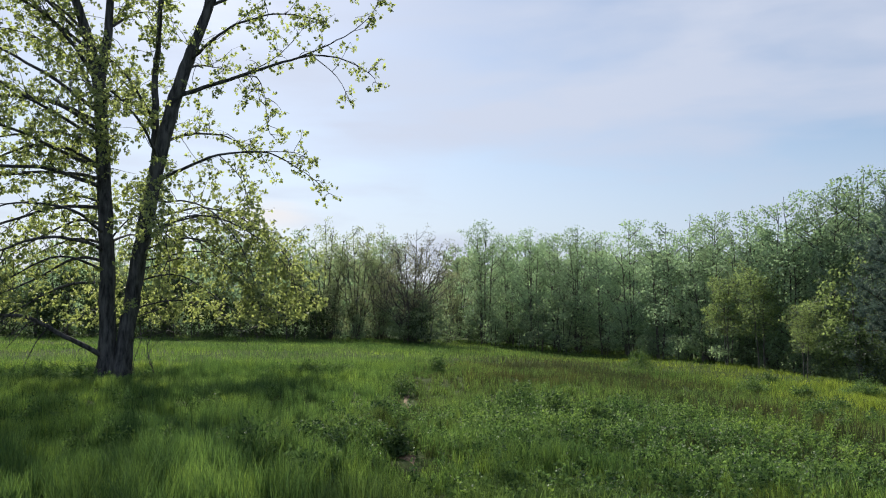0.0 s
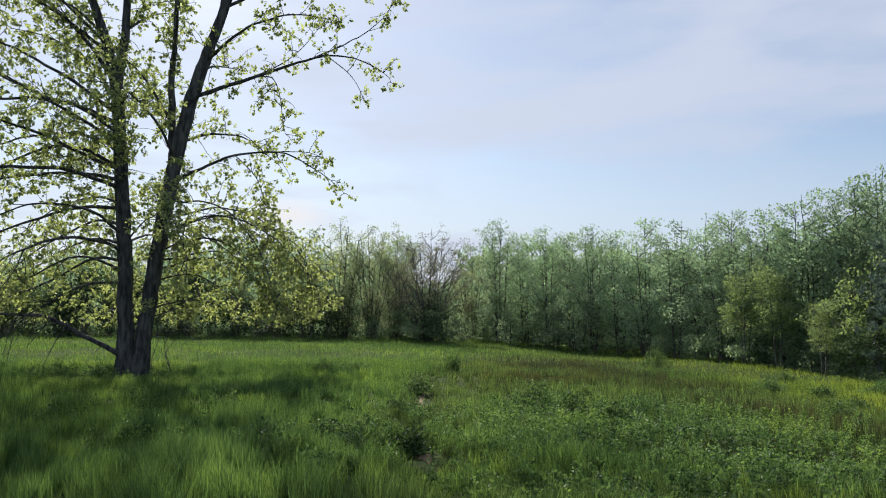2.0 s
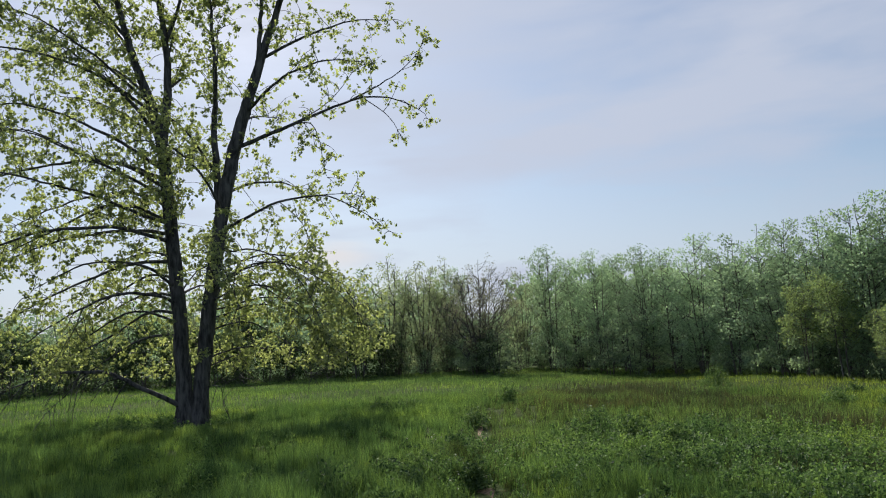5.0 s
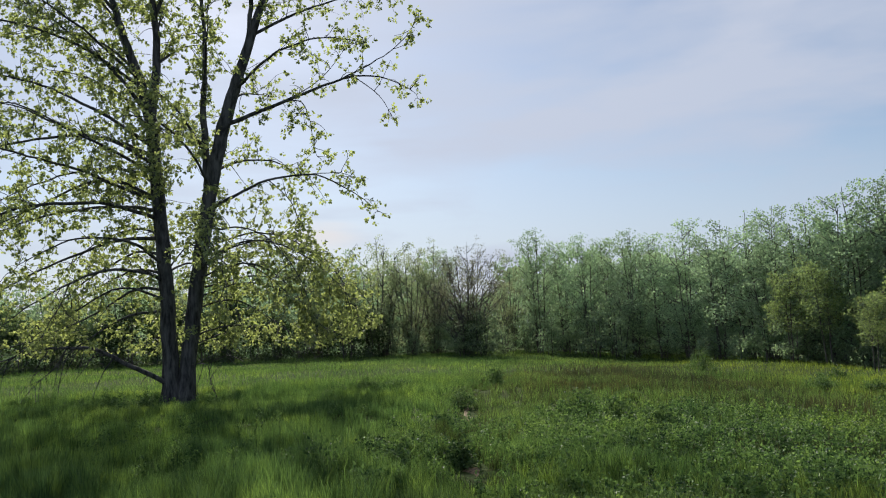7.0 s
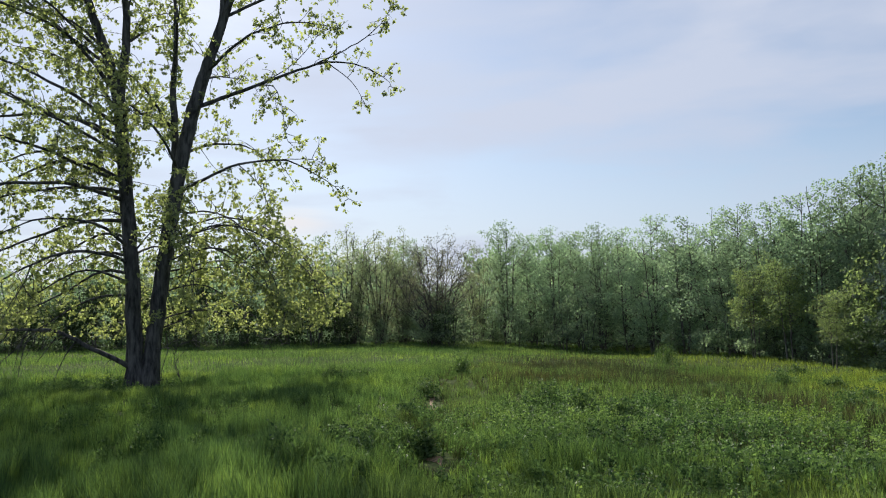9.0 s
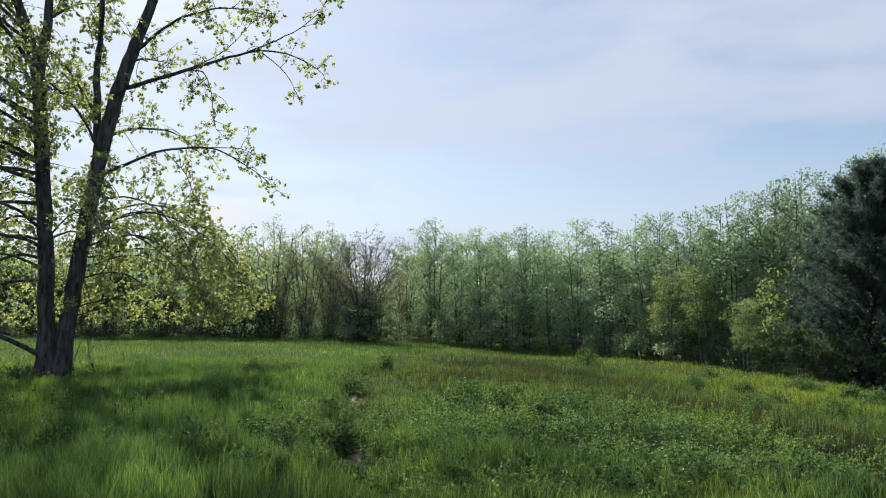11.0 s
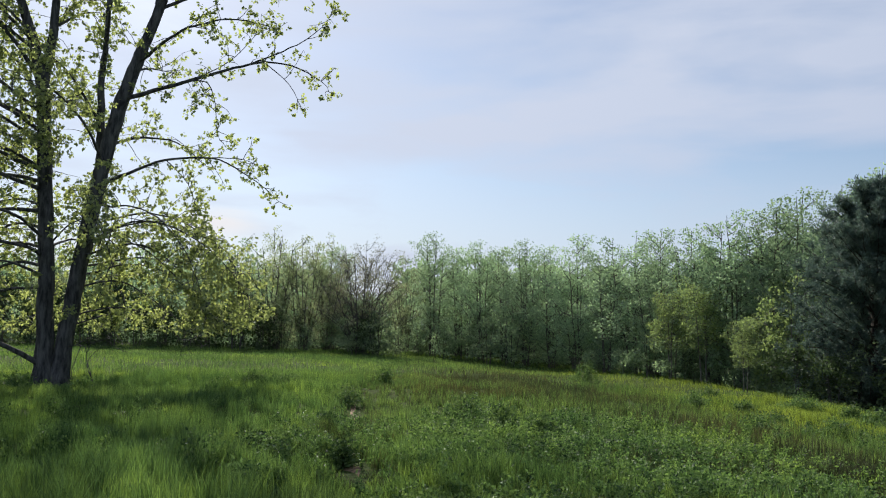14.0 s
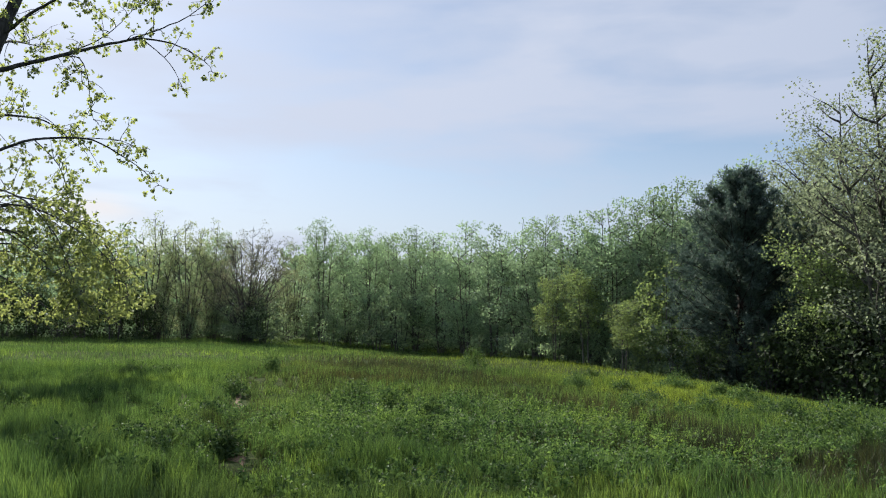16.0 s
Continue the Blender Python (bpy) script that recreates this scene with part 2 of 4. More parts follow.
# ---- geometry tools ----
def lattice(x, y, seed=0):
    """Smooth value noise in 0..1 for arrays of places."""
    xi, yi = np.floor(x).astype(np.int64), np.floor(y).astype(np.int64)
    fx, fy = x - xi, y - yi
    fx, fy = fx * fx * (3 - 2 * fx), fy * fy * (3 - 2 * fy)

    def h(a, b):
        v = np.sin(a * 127.1 + b * 311.7 + seed * 74.7) * 43758.5453
        return v - np.floor(v)
    return (h(xi, yi) * (1 - fx) + h(xi + 1, yi) * fx) * (1 - fy) + (h(xi, yi + 1) * (1 - fx) + h(xi + 1, yi + 1) * fx) * fy


def smooth(v, a, b):
    t = np.clip((v - a) / (b - a), 0, 1)
    return t * t * (3 - 2 * t)


def height(x, y):
    """The meadow: level by the camera, falling away to the right, rising a little to the left."""
    x, y = np.asarray(x, float), np.asarray(y, float)
    z = -0.45 * smooth(x, 0, 9) * smooth(y, 0, 14) - 0.012 * np.clip(x, -45, 0) * smooth(y, 5, 25)
    z = z - 1.4 * smooth(x, 11.5, 18.0)
    z = z - 0.10 * smooth(y, 22, 48) * (1 - smooth(x, 8, 18)) * (1 - smooth(np.hypot(x, y), 75, 120))
    z = z - 0.14 * np.exp(-((x + 8.5) ** 2 + (y - 20.4) ** 2) / 5.0)
    far = np.hypot(x, y)
    broad, fine = 0.22 * (lattice(x / 5.0, y / 5.0, 3) - 0.5), 0.17 * (lattice(x / 1.4, y / 1.4, 4) - 0.5) + 0.06 * (lattice(x / 0.6, y / 0.6, 5) - 0.5)
    return z + ((1 - smooth(far, 60, 90)) * broad + (1 - smooth(far, 15, 27)) * fine) * smooth(far, 1.5, 5)


def mesh_from(name, verts, faces, mat, smooth_shade=False):
    """A mesh from arrays: verts (n, 3), faces a list of (m, k) index arrays."""
    me = bpy.data.meshes.new(name)
    verts = np.asarray(verts, np.float32)
    me.vertices.add(len(verts))
    me.vertices.foreach_set("co", verts.ravel())
    loops = np.concatenate([f.ravel() for f in faces]).astype(np.int32)
    sizes = np.concatenate([np.full(len(f), f.shape[1], np.int32) for f in faces])
    starts = np.concatenate([[0], np.cumsum(sizes)[:-1]]).astype(np.int32)
    me.loops.add(len(loops))
    me.loops.foreach_set("vertex_index", loops)
    me.polygons.add(len(sizes))
    me.polygons.foreach_set("loop_start", starts)
    me.update(calc_edges=True)
    me.polygons.foreach_set("use_smooth", np.full(len(sizes), smooth_shade))
    me.materials.append(mat)
    return me


def piece(name, me, parent=None, label=""):
    ob = new(name, me)
    if parent is not None:
        ob.parent = parent
    return tagged(ob, label)


class Tubes:
    """Gathers tapered round limbs into one mesh."""

    def __init__(self):
        self.v, self.f, self.n = [], [], 0

    def add(self, pts, radii, sides=6):
        pts, radii = np.asarray(pts, float), np.asarray(radii, float)
        tan = np.gradient(pts, axis=0)
        tan /= np.linalg.norm(tan, axis=1)[:, None] + 1e-9
        ref = np.where(np.abs(tan[:, 2:3]) < 0.9, [[0.0, 0, 1]], [[1.0, 0, 0]])
        ref = np.repeat(ref[:1], len(pts), 0)
        u = np.cross(tan, ref)
        u /= np.linalg.norm(u, axis=1)[:, None] + 1e-9
        w = np.cross(tan, u)
        a = np.arange(sides) * 2 * np.pi / sides
        ring = pts[:, None] + radii[:, None, None] * (np.cos(a)[None, :, None] * u[:, None] + np.sin(a)[None, :, None] * w[:, None])
        self.v.append(ring.reshape(-1, 3))
        i, j = np.meshgrid(np.arange(len(pts) - 1), np.arange(sides), indexing="ij")
        k = (j + 1) % sides
        q = np.stack([i * sides + j, i * sides + k, (i + 1) * sides + k, (i + 1) * sides + j], -1).reshape(-1, 4)
        self.f.append(q + self.n)
        self.n += len(pts) * sides

    def mesh(self, name, mat):
        return mesh_from(name, np.concatenate(self.v), [np.concatenate(self.f)], mat, True)


def unit(v):
    return v / (np.linalg.norm(v, axis=-1, keepdims=True) + 1e-9)


def spline(ctrl, step=0.25):
    """Points along a smooth line through the control points."""
    c = np.asarray(ctrl, float)
    if len(c) == 2:
        n = max(2, int(np.linalg.norm(c[1] - c[0]) / step) + 1)
        return c[0] + np.linspace(0, 1, n)[:, None] * (c[1] - c[0])
    e = np.vstack([2 * c[0] - c[1], c, 2 * c[-1] - c[-2]])
    out = []
    for i in range(1, len(e) - 2):
        n = max(2, int(np.linalg.norm(e[i + 1] - e[i]) / step))
        t = np.linspace(0, 1, n, endpoint=False)[:, None]
        p0, p1, p2, p3 = e[i - 1], e[i], e[i + 1], e[i + 2]
        out.append(0.5 * (2 * p1 + (p2 - p0) * t + (2 * p0 - 5 * p1 + 4 * p2 - p3) * t ** 2 + (3 * p1 - p0 - 3 * p2 + p3) * t ** 3))
    out.append(c[-1:])
    return np.vstack(out)


def kites(P, S, rng, hang=0.3, wide=0.42, flat=0.0, along=None):
    """Leaves as folded four-cornered blades at P, of length S, pointing along where given."""
    n = len(P)
    a = unit(along if along is not None else rng.normal(size=(n, 3)) + [0, 0, -hang * 2])
    a = unit(a * [1, 1, 1 - flat])
    m = unit(np.cross(a, rng.normal(size=(n, 3)) * [1, 1, 1 - flat]))
    m *= np.where(m[:, 2:] < 0, -1, 1)
    b = np.cross(a, m)
    S = np.broadcast_to(S, n)[:, None]
    v = np.stack([P, P + S * (0.4 * a + wide * b + 0.1 * m), P + S * a, P + S * (0.4 * a - wide * b + 0.1 * m)], 1).reshape(-1, 3)
    return v, np.arange(4 * n).reshape(-1, 4)


def branch(start, way, length, rng, droop=0.15, wobble=0.12, n=6):
    """A limb that leaves start along way, wanders, and droops or (minus) lifts."""
    p, d, out = np.array(start, float), unit(np.asarray(way, float)), [np.array(start, float)]
    for _ in range(n - 1):
        d = unit(d + rng.normal(size=3) * wobble + [0, 0, -droop / n * 2])
        p = p + d * length / (n - 1)
        out.append(p)
    return np.array(out)


# ---- ground ----
def build_ground():
    rings = np.concatenate([[0.0], np.geomspace(0.8, 70, 150), np.geomspace(76, 3500, 26)])
    secs = 360
    a = np.arange(secs) * 2 * np.pi / secs
    x, y = rings[1:, None] * np.sin(a), rings[1:, None] * np.cos(a)
    v = np.vstack([[[0, 0, float(height(0, 0))]], np.stack([x, y, height(x, y)], -1).reshape(-1, 3)])
    i, j = np.meshgrid(np.arange(len(rings) - 2), np.arange(secs), indexing="ij")
    k = (j + 1) % secs
    q = 1 + np.stack([i * secs + j, (i + 1) * secs + j, (i + 1) * secs + k, i * secs + k], -1).reshape(-1, 4)
    tri = np.stack([np.zeros(secs, int), 1 + np.arange(secs), 1 + (np.arange(secs) + 1) % secs], 1)
    return tagged(piece("ground", mesh_from("ground", v, [q, tri], SOIL, True)), "gently sloping meadow ground of thatch and soil", "ground", kind="structure")


build_ground()
TRAIL = spline([(-0.3, 8.6, 0), (-0.38, 9.4, 0), (-0.75, 11.2, 0), (-0.55, 13.5, 0), (-0.75, 17.6, 0), (-0.1, 22.0, 0), (0.4, 27.0, 0)], 0.2)[:, :2]


def trail_far(x, y):
    """Distance of each place from the trail's middle line."""
    out = np.full(len(x), 9.0)
    near = (np.abs(x + 0.4) < 3) & (y < 29)
    p = np.stack([x[near], y[near]], 1)
    if len(p):
        best = np.full(len(p), 9.0)
        for q in TRAIL:
            best = np.minimum(best, np.hypot(p[:, 0] - q[0], p[:, 1] - q[1]))
        out[near] = best
    return out


def build_trail():
    rng = np.random.default_rng(5)
    n = len(TRAIL)
    d = unit(np.gradient(TRAIL, axis=0))
    side = np.stack([d[:, 1], -d[:, 0]], 1)
    w = 0.004 + (0.75 + 0.5 * rng.random(n)) * (0.115 * np.exp(-((TRAIL[:, 1] - 9.8) / 0.55) ** 4) + 0.07 * np.exp(-((TRAIL[:, 1] - 16.3) / 1.0) ** 2))
    cols = np.linspace(-1, 1, 5)
    p = TRAIL[:, None] + side[:, None] * (cols[None, :, None] * w[:, None, None])
    z = height(p[..., 0], p[..., 1]) + 0.02 - 0.025 * np.abs(cols)[None] ** 2
    v = np.concatenate([p, z[..., None]], -1).reshape(-1, 3)
    i, j = np.meshgrid(np.arange(n - 1), np.arange(4), indexing="ij")
    q = np.stack([i * 5 + j, i * 5 + j + 1, (i + 1) * 5 + j + 1, (i + 1) * 5 + j], -1).reshape(-1, 4)
    tagged(piece("footpath", mesh_from("footpath", v, [q], EARTH, True)), "narrow trodden trail of bare tan earth through grass", "path", kind="structure")


build_trail()

# ---- trees ----
def cottonwood():
    """The twin-stemmed tree: two trunks from one foot, long drooping limbs, loose young leaves."""
    rng = np.random.default_rng(11)
    top = tagged(new("cottonwood_tree"), "tall twin-trunked cottonwood with sparse young spring leaves in grass", "tree")
    top.location = (-8.7, 21.2, 0.02)
    stems = {
        "a": ([(-0.13, 0, -0.3), (-0.2, 0, 2.5), (-0.38, 0, 5.0), (-0.6, 0, 7.8)], 0.26, 0.20),
        "a1": ([(-0.6, 0, 7.7), (-0.95, -0.1, 9.2), (-1.3, -0.3, 10.4), (-1.8, -0.4, 12.6), (-2.1, -0.5, 15.0)], 0.155, 0.02),
        "a2": ([(-0.6, 0, 7.7), (-0.5, 0.2, 9.7), (-0.6, 0.3, 11.1), (-0.9, 0.4, 13.0), (-1.0, 0.4, 15.5)], 0.14, 0.02),
        "a3": ([(-0.58, 0.3, 10.9), (-0.15, 0.4, 12.2), (0.1, 0.6, 14.5)], 0.06, 0.015),
        "b": ([(0.15, 0.1, -0.3), (0.45, 0.2, 2.5), (0.87, 0.2, 5.2), (1.32, 0.2, 7.3)], 0.26, 0.22),
        "b1": ([(1.32, 0.2, 7.3), (1.65, 0.2, 8.35), (2.25, 0.2, 10.1), (2.95, 0.2, 12.0), (3.7, 0.1, 14.6)], 0.19, 0.02),
        "b2": ([(2.1, 0.2, 9.6), (2.4, 0, 11.7), (2.5, -0.3, 14.0)], 0.08, 0.015),
        "m": ([(0.85, 0.3, 5.0), (0.75, 0.6, 6.0), (0.68, 0.6, 8.0), (0.76, 0.6, 10.1), (0.55, 0.7, 13.5)], 0.13, 0.02),
    }
    lines, boles = {}, {}
    for key, (c, r0, r1) in stems.items():
        p = spline(c, 0.25)
        p[1:-1] += rng.normal(size=(len(p) - 2, 3)) * [0.012, 0.012, 0]
        r = np.linspace(r0, r1, len(p))
        if key in "ab":
            r *= 0.84 * (1 + 0.6 * np.exp(-np.clip(p[:, 2] + 0.05, 0, 9) / 0.35))
        r *= 1 + rng.normal(size=len(p)) * 0.02
        lines[key] = (p, r)
        t = Tubes()
        t.add(p, r, 14 if key in "ab" else 9)
        boles[key] = piece("trunk", t.mesh("trunk", BARK), top, "dark furrowed bark")
    # stem, height it leaves from, then where it passes
    limbs = [
        ("b1", 7.46, [(3.5, -0.5, 8.0), (5.2, -0.8, 8.4), (6.1, -0.8, 8.2), (6.95, -0.8, 7.65)], 0.065),
        ("b", 5.3, [(2.7, -0.8, 5.65), (4.0, -1.0, 5.7), (4.9, -1.0, 5.35), (5.8, -1.0, 4.7)], 0.05),
        ("b1", 8.5, [(3.3, -0.8, 9.2), (4.6, -1.0, 9.4), (5.6, -1.0, 9.2)], 0.05),
        ("b1", 10.0, [(3.6, 0.5, 10.8), (5.0, 0.8, 11.3), (6.0, 0.9, 11.2)], 0.05),
        ("a", 6.5, [(-1.35, -0.4, 7.1), (-2.3, -0.5, 7.4), (-4.0, -0.5, 8.2), (-5.2, -0.6, 8.5)], 0.06),
        ("a", 5.55, [(-1.05, -0.8, 5.9), (-2.0, -1.0, 5.85), (-3.3, -1.0, 5.3), (-4.6, -1.1, 4.7)], 0.055),
        ("a", 3.2, [(-0.6, -0.8, 3.52), (-1.6, -1.2, 3.5), (-3.3, -1.2, 2.75), (-4.6, -1.2, 1.9)], 0.05),
        ("a", 2.95, [(-1.4, 0.6, 3.2), (-2.6, 0.8, 2.6), (-4.5, 0.8, 1.9)], 0.05),
        ("a", 2.4, [(-1.6, 0.4, 2.4), (-2.8, 0.4, 1.75), (-4.1, 0.4, 1.0)], 0.045),
        ("a", 0.55, [(-0.87, -0.8, 1.05), (-1.6, -1.0, 1.45), (-2.75, -1.0, 1.58), (-3.9, -1.0, 1.4), (-5.3, -1.0, 0.95)], 0.075),
        ("a1", 8.0, [(-1.6, -0.6, 9.35), (-3.3, -0.6, 10.8), (-5.0, -0.6, 12.0)], 0.06),
        ("a", 7.3, [(-1.5, 0.6, 8.6), (-3.0, 1.2, 9.6), (-4.6, 1.5, 10.0)], 0.05),
        ("a", 4.3, [(-1.3, 1.4, 4.9), (-2.8, 2.0, 4.9), (-4.4, 2.2, 4.0)], 0.05),
        ("a", 3.8, [(-0.6, -1.5, 4.2), (-1.4, -2.8, 4.1), (-2.2, -3.8, 3.4)], 0.05),
        ("b", 3.3, [(2.4, -1.2, 3.6), (3.6, -1.5, 2.9), (4.35, -1.5, 1.7)], 0.05),
        ("b", 2.5, [(1.4, 0.8, 2.7), (2.7, 1.0, 1.9), (3.6, 1.0, 1.0)], 0.045),
        ("b", 4.2, [(2.0, 1.0, 4.6), (3.2, 1.5, 4.2), (4.3, 1.6, 3.2), (4.6, 1.6, 2.2)], 0.05),
        ("b", 3.9, [(1.4, -1.6, 4.4), (2.0, -2.8, 3.8), (2.6, -3.4, 2.6)], 0.045),
        ("b", 1.7, [(1.2, 1.2, 2.0), (2.0, 2.2, 1.7), (2.7, 2.9, 1.0)], 0.04),
        ("b", 6.2, [(1.6, 1.6, 6.9), (2.3, 2.8, 7.0), (3.0, 3.6, 6.4)], 0.05),
        ("a2", 9.4, [(-0.2, 1.6, 10.4), (0.1, 2.8, 10.8)], 0.045),
        ("m", 7.0, [(0.5, -1.2, 7.8), (0.1, -2.4, 8.1)], 0.045),
        ("m", 8.6, [(1.3, -0.8, 9.6), (1.9, -2.2, 10.2)], 0.045),
        ("a1", 10.4, [(-2.3, 0.6, 11.6), (-3.5, 1.0, 12.6)], 0.045),
        ("b1", 11.5, [(3.7, -0.9, 12.4), (4.8, -1.5, 13.0)], 0.045),
        ("a2", 11.8, [(-0.4, -1.0, 12.8), (-0.2, -2.2, 13.4)], 0.04),
        ("b", 1.0, [(1.05, -0.5, 1.0), (1.2, -0.6, 0.4)], 0.022),
        ("a", 6.0, [(-1.6, 1.0, 6.6), (-3.4, 1.6, 6.8), (-5.4, 1.8, 6.4), (-6.8, 1.8, 5.8)], 0.06),
        ("a", 5.0, [(-1.4, -1.4, 5.3), (-3.2, -2.0, 5.2), (-5.2, -2.2, 4.5), (-6.6, -2.2, 3.8)], 0.06),
        ("a", 4.6, [(-1.8, 0.3, 4.5), (-3.6, 0.5, 4.0), (-5.4, 0.5, 3.2), (-6.8, 0.5, 2.6)], 0.055),
        ("a", 3.5, [(-1.8, 1.8, 3.8), (-3.4, 2.6, 3.4), (-5.4, 3.0, 2.4)], 0.05),
        ("a", 7.0, [(-1.8, -1.2, 7.9), (-3.6, -1.8, 8.6), (-5.6, -2.0, 8.6)], 0.055),
        ("a", 6.8, [(-2.0, 0.4, 7.4), (-4.2, 0.6, 7.6), (-6.4, 0.6, 7.2), (-8.0, 0.6, 6.6)], 0.065),
        ("a", 5.3, [(-2.2, 0.9, 5.6), (-4.6, 1.2, 5.4), (-6.8, 1.2, 4.6), (-8.0, 1.2, 4.0)], 0.06),
        ("a1", 8.8, [(-2.2, -1.0, 9.8), (-4.2, -1.6, 10.4), (-6.6, -1.8, 10.2)], 0.05),
        ("a1", 10.8, [(-2.6, -0.6, 12.2), (-4.2, -0.8, 13.2), (-5.8, -0.8, 13.6)], 0.04),
        ("a2", 10.4, [(-0.9, 1.6, 11.6), (-1.4, 2.6, 12.0)], 0.035),
        ("a", 2.2, [(-0.7, 1.2, 2.5), (-0.9, 2.6, 2.3), (-0.8, 3.8, 1.6)], 0.04),
        ("b", 2.7, [(0.6, 1.4, 3.0), (0.7, 2.8, 2.8), (0.5, 4.0, 2.1)], 0.04),
        ("b", 1.6, [(0.9, 1.2, 1.8), (0.7, 2.4, 1.6), (0.2, 3.4, 1.1)], 0.035),
        ("a", 3.4, [(-0.2, 1.5, 3.9), (0.1, 2.9, 3.9), (0.2, 4.2, 3.3)], 0.04),
        ("a", 1.6, [(-1.0, 1.4, 1.8), (-2.0, 2.6, 1.7), (-3.0, 3.4, 1.2)], 0.04),
        ("a1", 9.2, [(-2.4, 0.8, 10.4), (-4.4, 1.4, 11.2), (-6.0, 1.6, 11.2)], 0.05),
        ("b", 4.7, [(2.2, -0.9, 4.5), (3.2, -1.6, 3.9), (4.0, -1.8, 2.8), (4.3, -1.8, 1.9)], 0.045),
        ("b", 3.0, [(1.8, 1.9, 3.4), (3.0, 2.8, 3.0), (4.4, 3.2, 1.9)], 0.045),
        (0, -0.62, [(6.1, -0.8, 8.9), (6.7, -0.8, 9.4), (7.05, -0.8, 9.9)], 0.022),
        (0, -0.36, [(3.9, -1.0, 7.7), (4.2, -1.2, 7.1), (4.3, -1.2, 6.2)], 0.018),
        (0, -0.70, [(5.9, -0.4, 7.9), (6.2, -0.3, 7.3)], 0.015),
        (0, -0.30, [(3.9, -0.2, 8.3), (4.5, 0.1, 8.9), (5.0, 0.2, 9.6)], 0.02),
        (1, -0.45, [(3.6, -1.2, 5.1), (3.9, -1.3, 4.4)], 0.015),
        (1, -0.60, [(4.8, -0.8, 5.8), (5.3, -0.7, 5.6)], 0.015),
        (6, -0.55, [(-2.3, -1.6, 2.7), (-2.7, -1.8, 1.9)], 0.02),
        (9, -0.55, [(-2.6, -1.3, 1.2), (-3.0, -1.6, 0.7)], 0.02),
        (9, -0.75, [(-3.6, -0.7, 1.8), (-4.4, -0.6, 1.7)], 0.02),
        ("a", 5.0, [(0.0, -0.7, 5.7), (0.3, -1.1, 6.2)], 0.03),
        ("b", 4.3, [(0.45, 0.8, 4.9), (0.2, 1.5, 5.3)], 0.03),
        ("a", 3.6, [(0.05, 0.6, 4.2), (0.35, 1.2, 4.5)], 0.03),
        ("b", 3.7, [(2.2, -0.4, 4.2), (3.6, -0.6, 3.8), (4.7, -0.7, 2.9), (5.3, -0.7, 2.1)], 0.045),
        ("b", 4.0, [(2.4, 0.5, 4.3), (3.8, 0.8, 3.8), (4.8, 0.9, 3.0), (5.2, 0.9, 2.4)], 0.045),
        ("b", 2.9, [(2.0, 0.2, 3.2), (3.4, 0.1, 2.5), (4.5, 0.0, 1.5)], 0.04),
        ("b", 3.5, [(1.6, -0.9, 3.7), (2.8, -1.3, 3.2), (3.8, -1.4, 2.3)], 0.04),
        ("a", 2.8, [(-1.2, -0.6, 3.1), (-2.2, -0.9, 2.6), (-3.0, -1.0, 1.9)], 0.04),
        ("a", 3.9, [(-1.5, 0.9, 4.2), (-3.0, 1.2, 3.6), (-4.2, 1.3, 2.7), (-5.0, 1.3, 2.0)], 0.045),
        # six limbs added in depth, mainly to thicken the shade on the grass
        ("a", 6.2, [(-1.2, -2.0, 6.8), (-1.8, -3.6, 7.2), (-2.2, -5.0, 7.0)], 0.05),
        ("a", 7.2, [(-0.8, 2.0, 8.0), (-1.0, 3.8, 8.6), (-1.2, 5.2, 8.4)], 0.05),
        ("a", 5.6, [(-2.0, -2.6, 6.2), (-3.4, -4.2, 6.3), (-4.4, -5.2, 5.8)], 0.05),
        ("b", 5.8, [(1.2, -1.8, 6.4), (1.0, -3.4, 6.8), (0.8, -4.6, 6.6)], 0.045),
        ("b1", 8.2, [(1.6, 2.0, 9.0), (1.8, 3.8, 9.5)], 0.045),
        ("a1", 9.0, [(-1.6, -2.0, 9.8), (-2.2, -3.6, 10.2), (-2.6, -4.8, 10.0)], 0.045),
    ]
    runs = [(lines[k][0][lines[k][0][:, 2] > z0], 0.8) for k, z0 in (("a", 4.5), ("a1", 0), ("a2", 0), ("a3", 0), ("b", 4.5), ("b1", 0), ("b2", 0), ("m", 0))]
    for no, (key, z, ctrl, r0) in enumerate(limbs):
        p, r = lines[key]
        i = int(np.argmin(np.abs(p[:, 2] - z))) if z > 0 else int(-z * (len(p) - 1))
        line = spline([p[i], *ctrl], 0.2)
        if key == "b" and z < 5:
            r0 *= 0.62
        line[2:-1] += np.cumsum(rng.normal(size=(len(line) - 3, 3)) * 0.012, 0)
        rad = np.linspace(r0, 0.006, len(line))
        t = Tubes()
        t.add(line, rad, 7)
        # a limb belongs to the trunk that bears it
        boles[no] = boles[key]
        piece("limb", t.mesh("limb", BARK), boles[key])
        lines[no] = (line, rad)
        front = ctrl[-1][1] < -1.9 and abs(ctrl[-1][0]) < 3
        runs.append((line[2:], 0.15 if no in (9, 52, 53) else (1.3 if 4.4 < ctrl[-1][0] < 5.4 else 0.7) if 0 < z < 5 and key == "b" and ctrl[-1][0] > 2 else 0.45 if no in (6, 7, 8) else 0.65 if no < 2 else 1.5 if no < 4 else {45: 1.1, 46: 1.5, 47: 0.4, 48: 1.2, 49: 1.6, 50: 0.8}[no] if 45 <= no <= 50 else (0.7 if z > 5 else 0.4) if front else 1.0))
    twigs, spots, ways = Tubes(), [], []
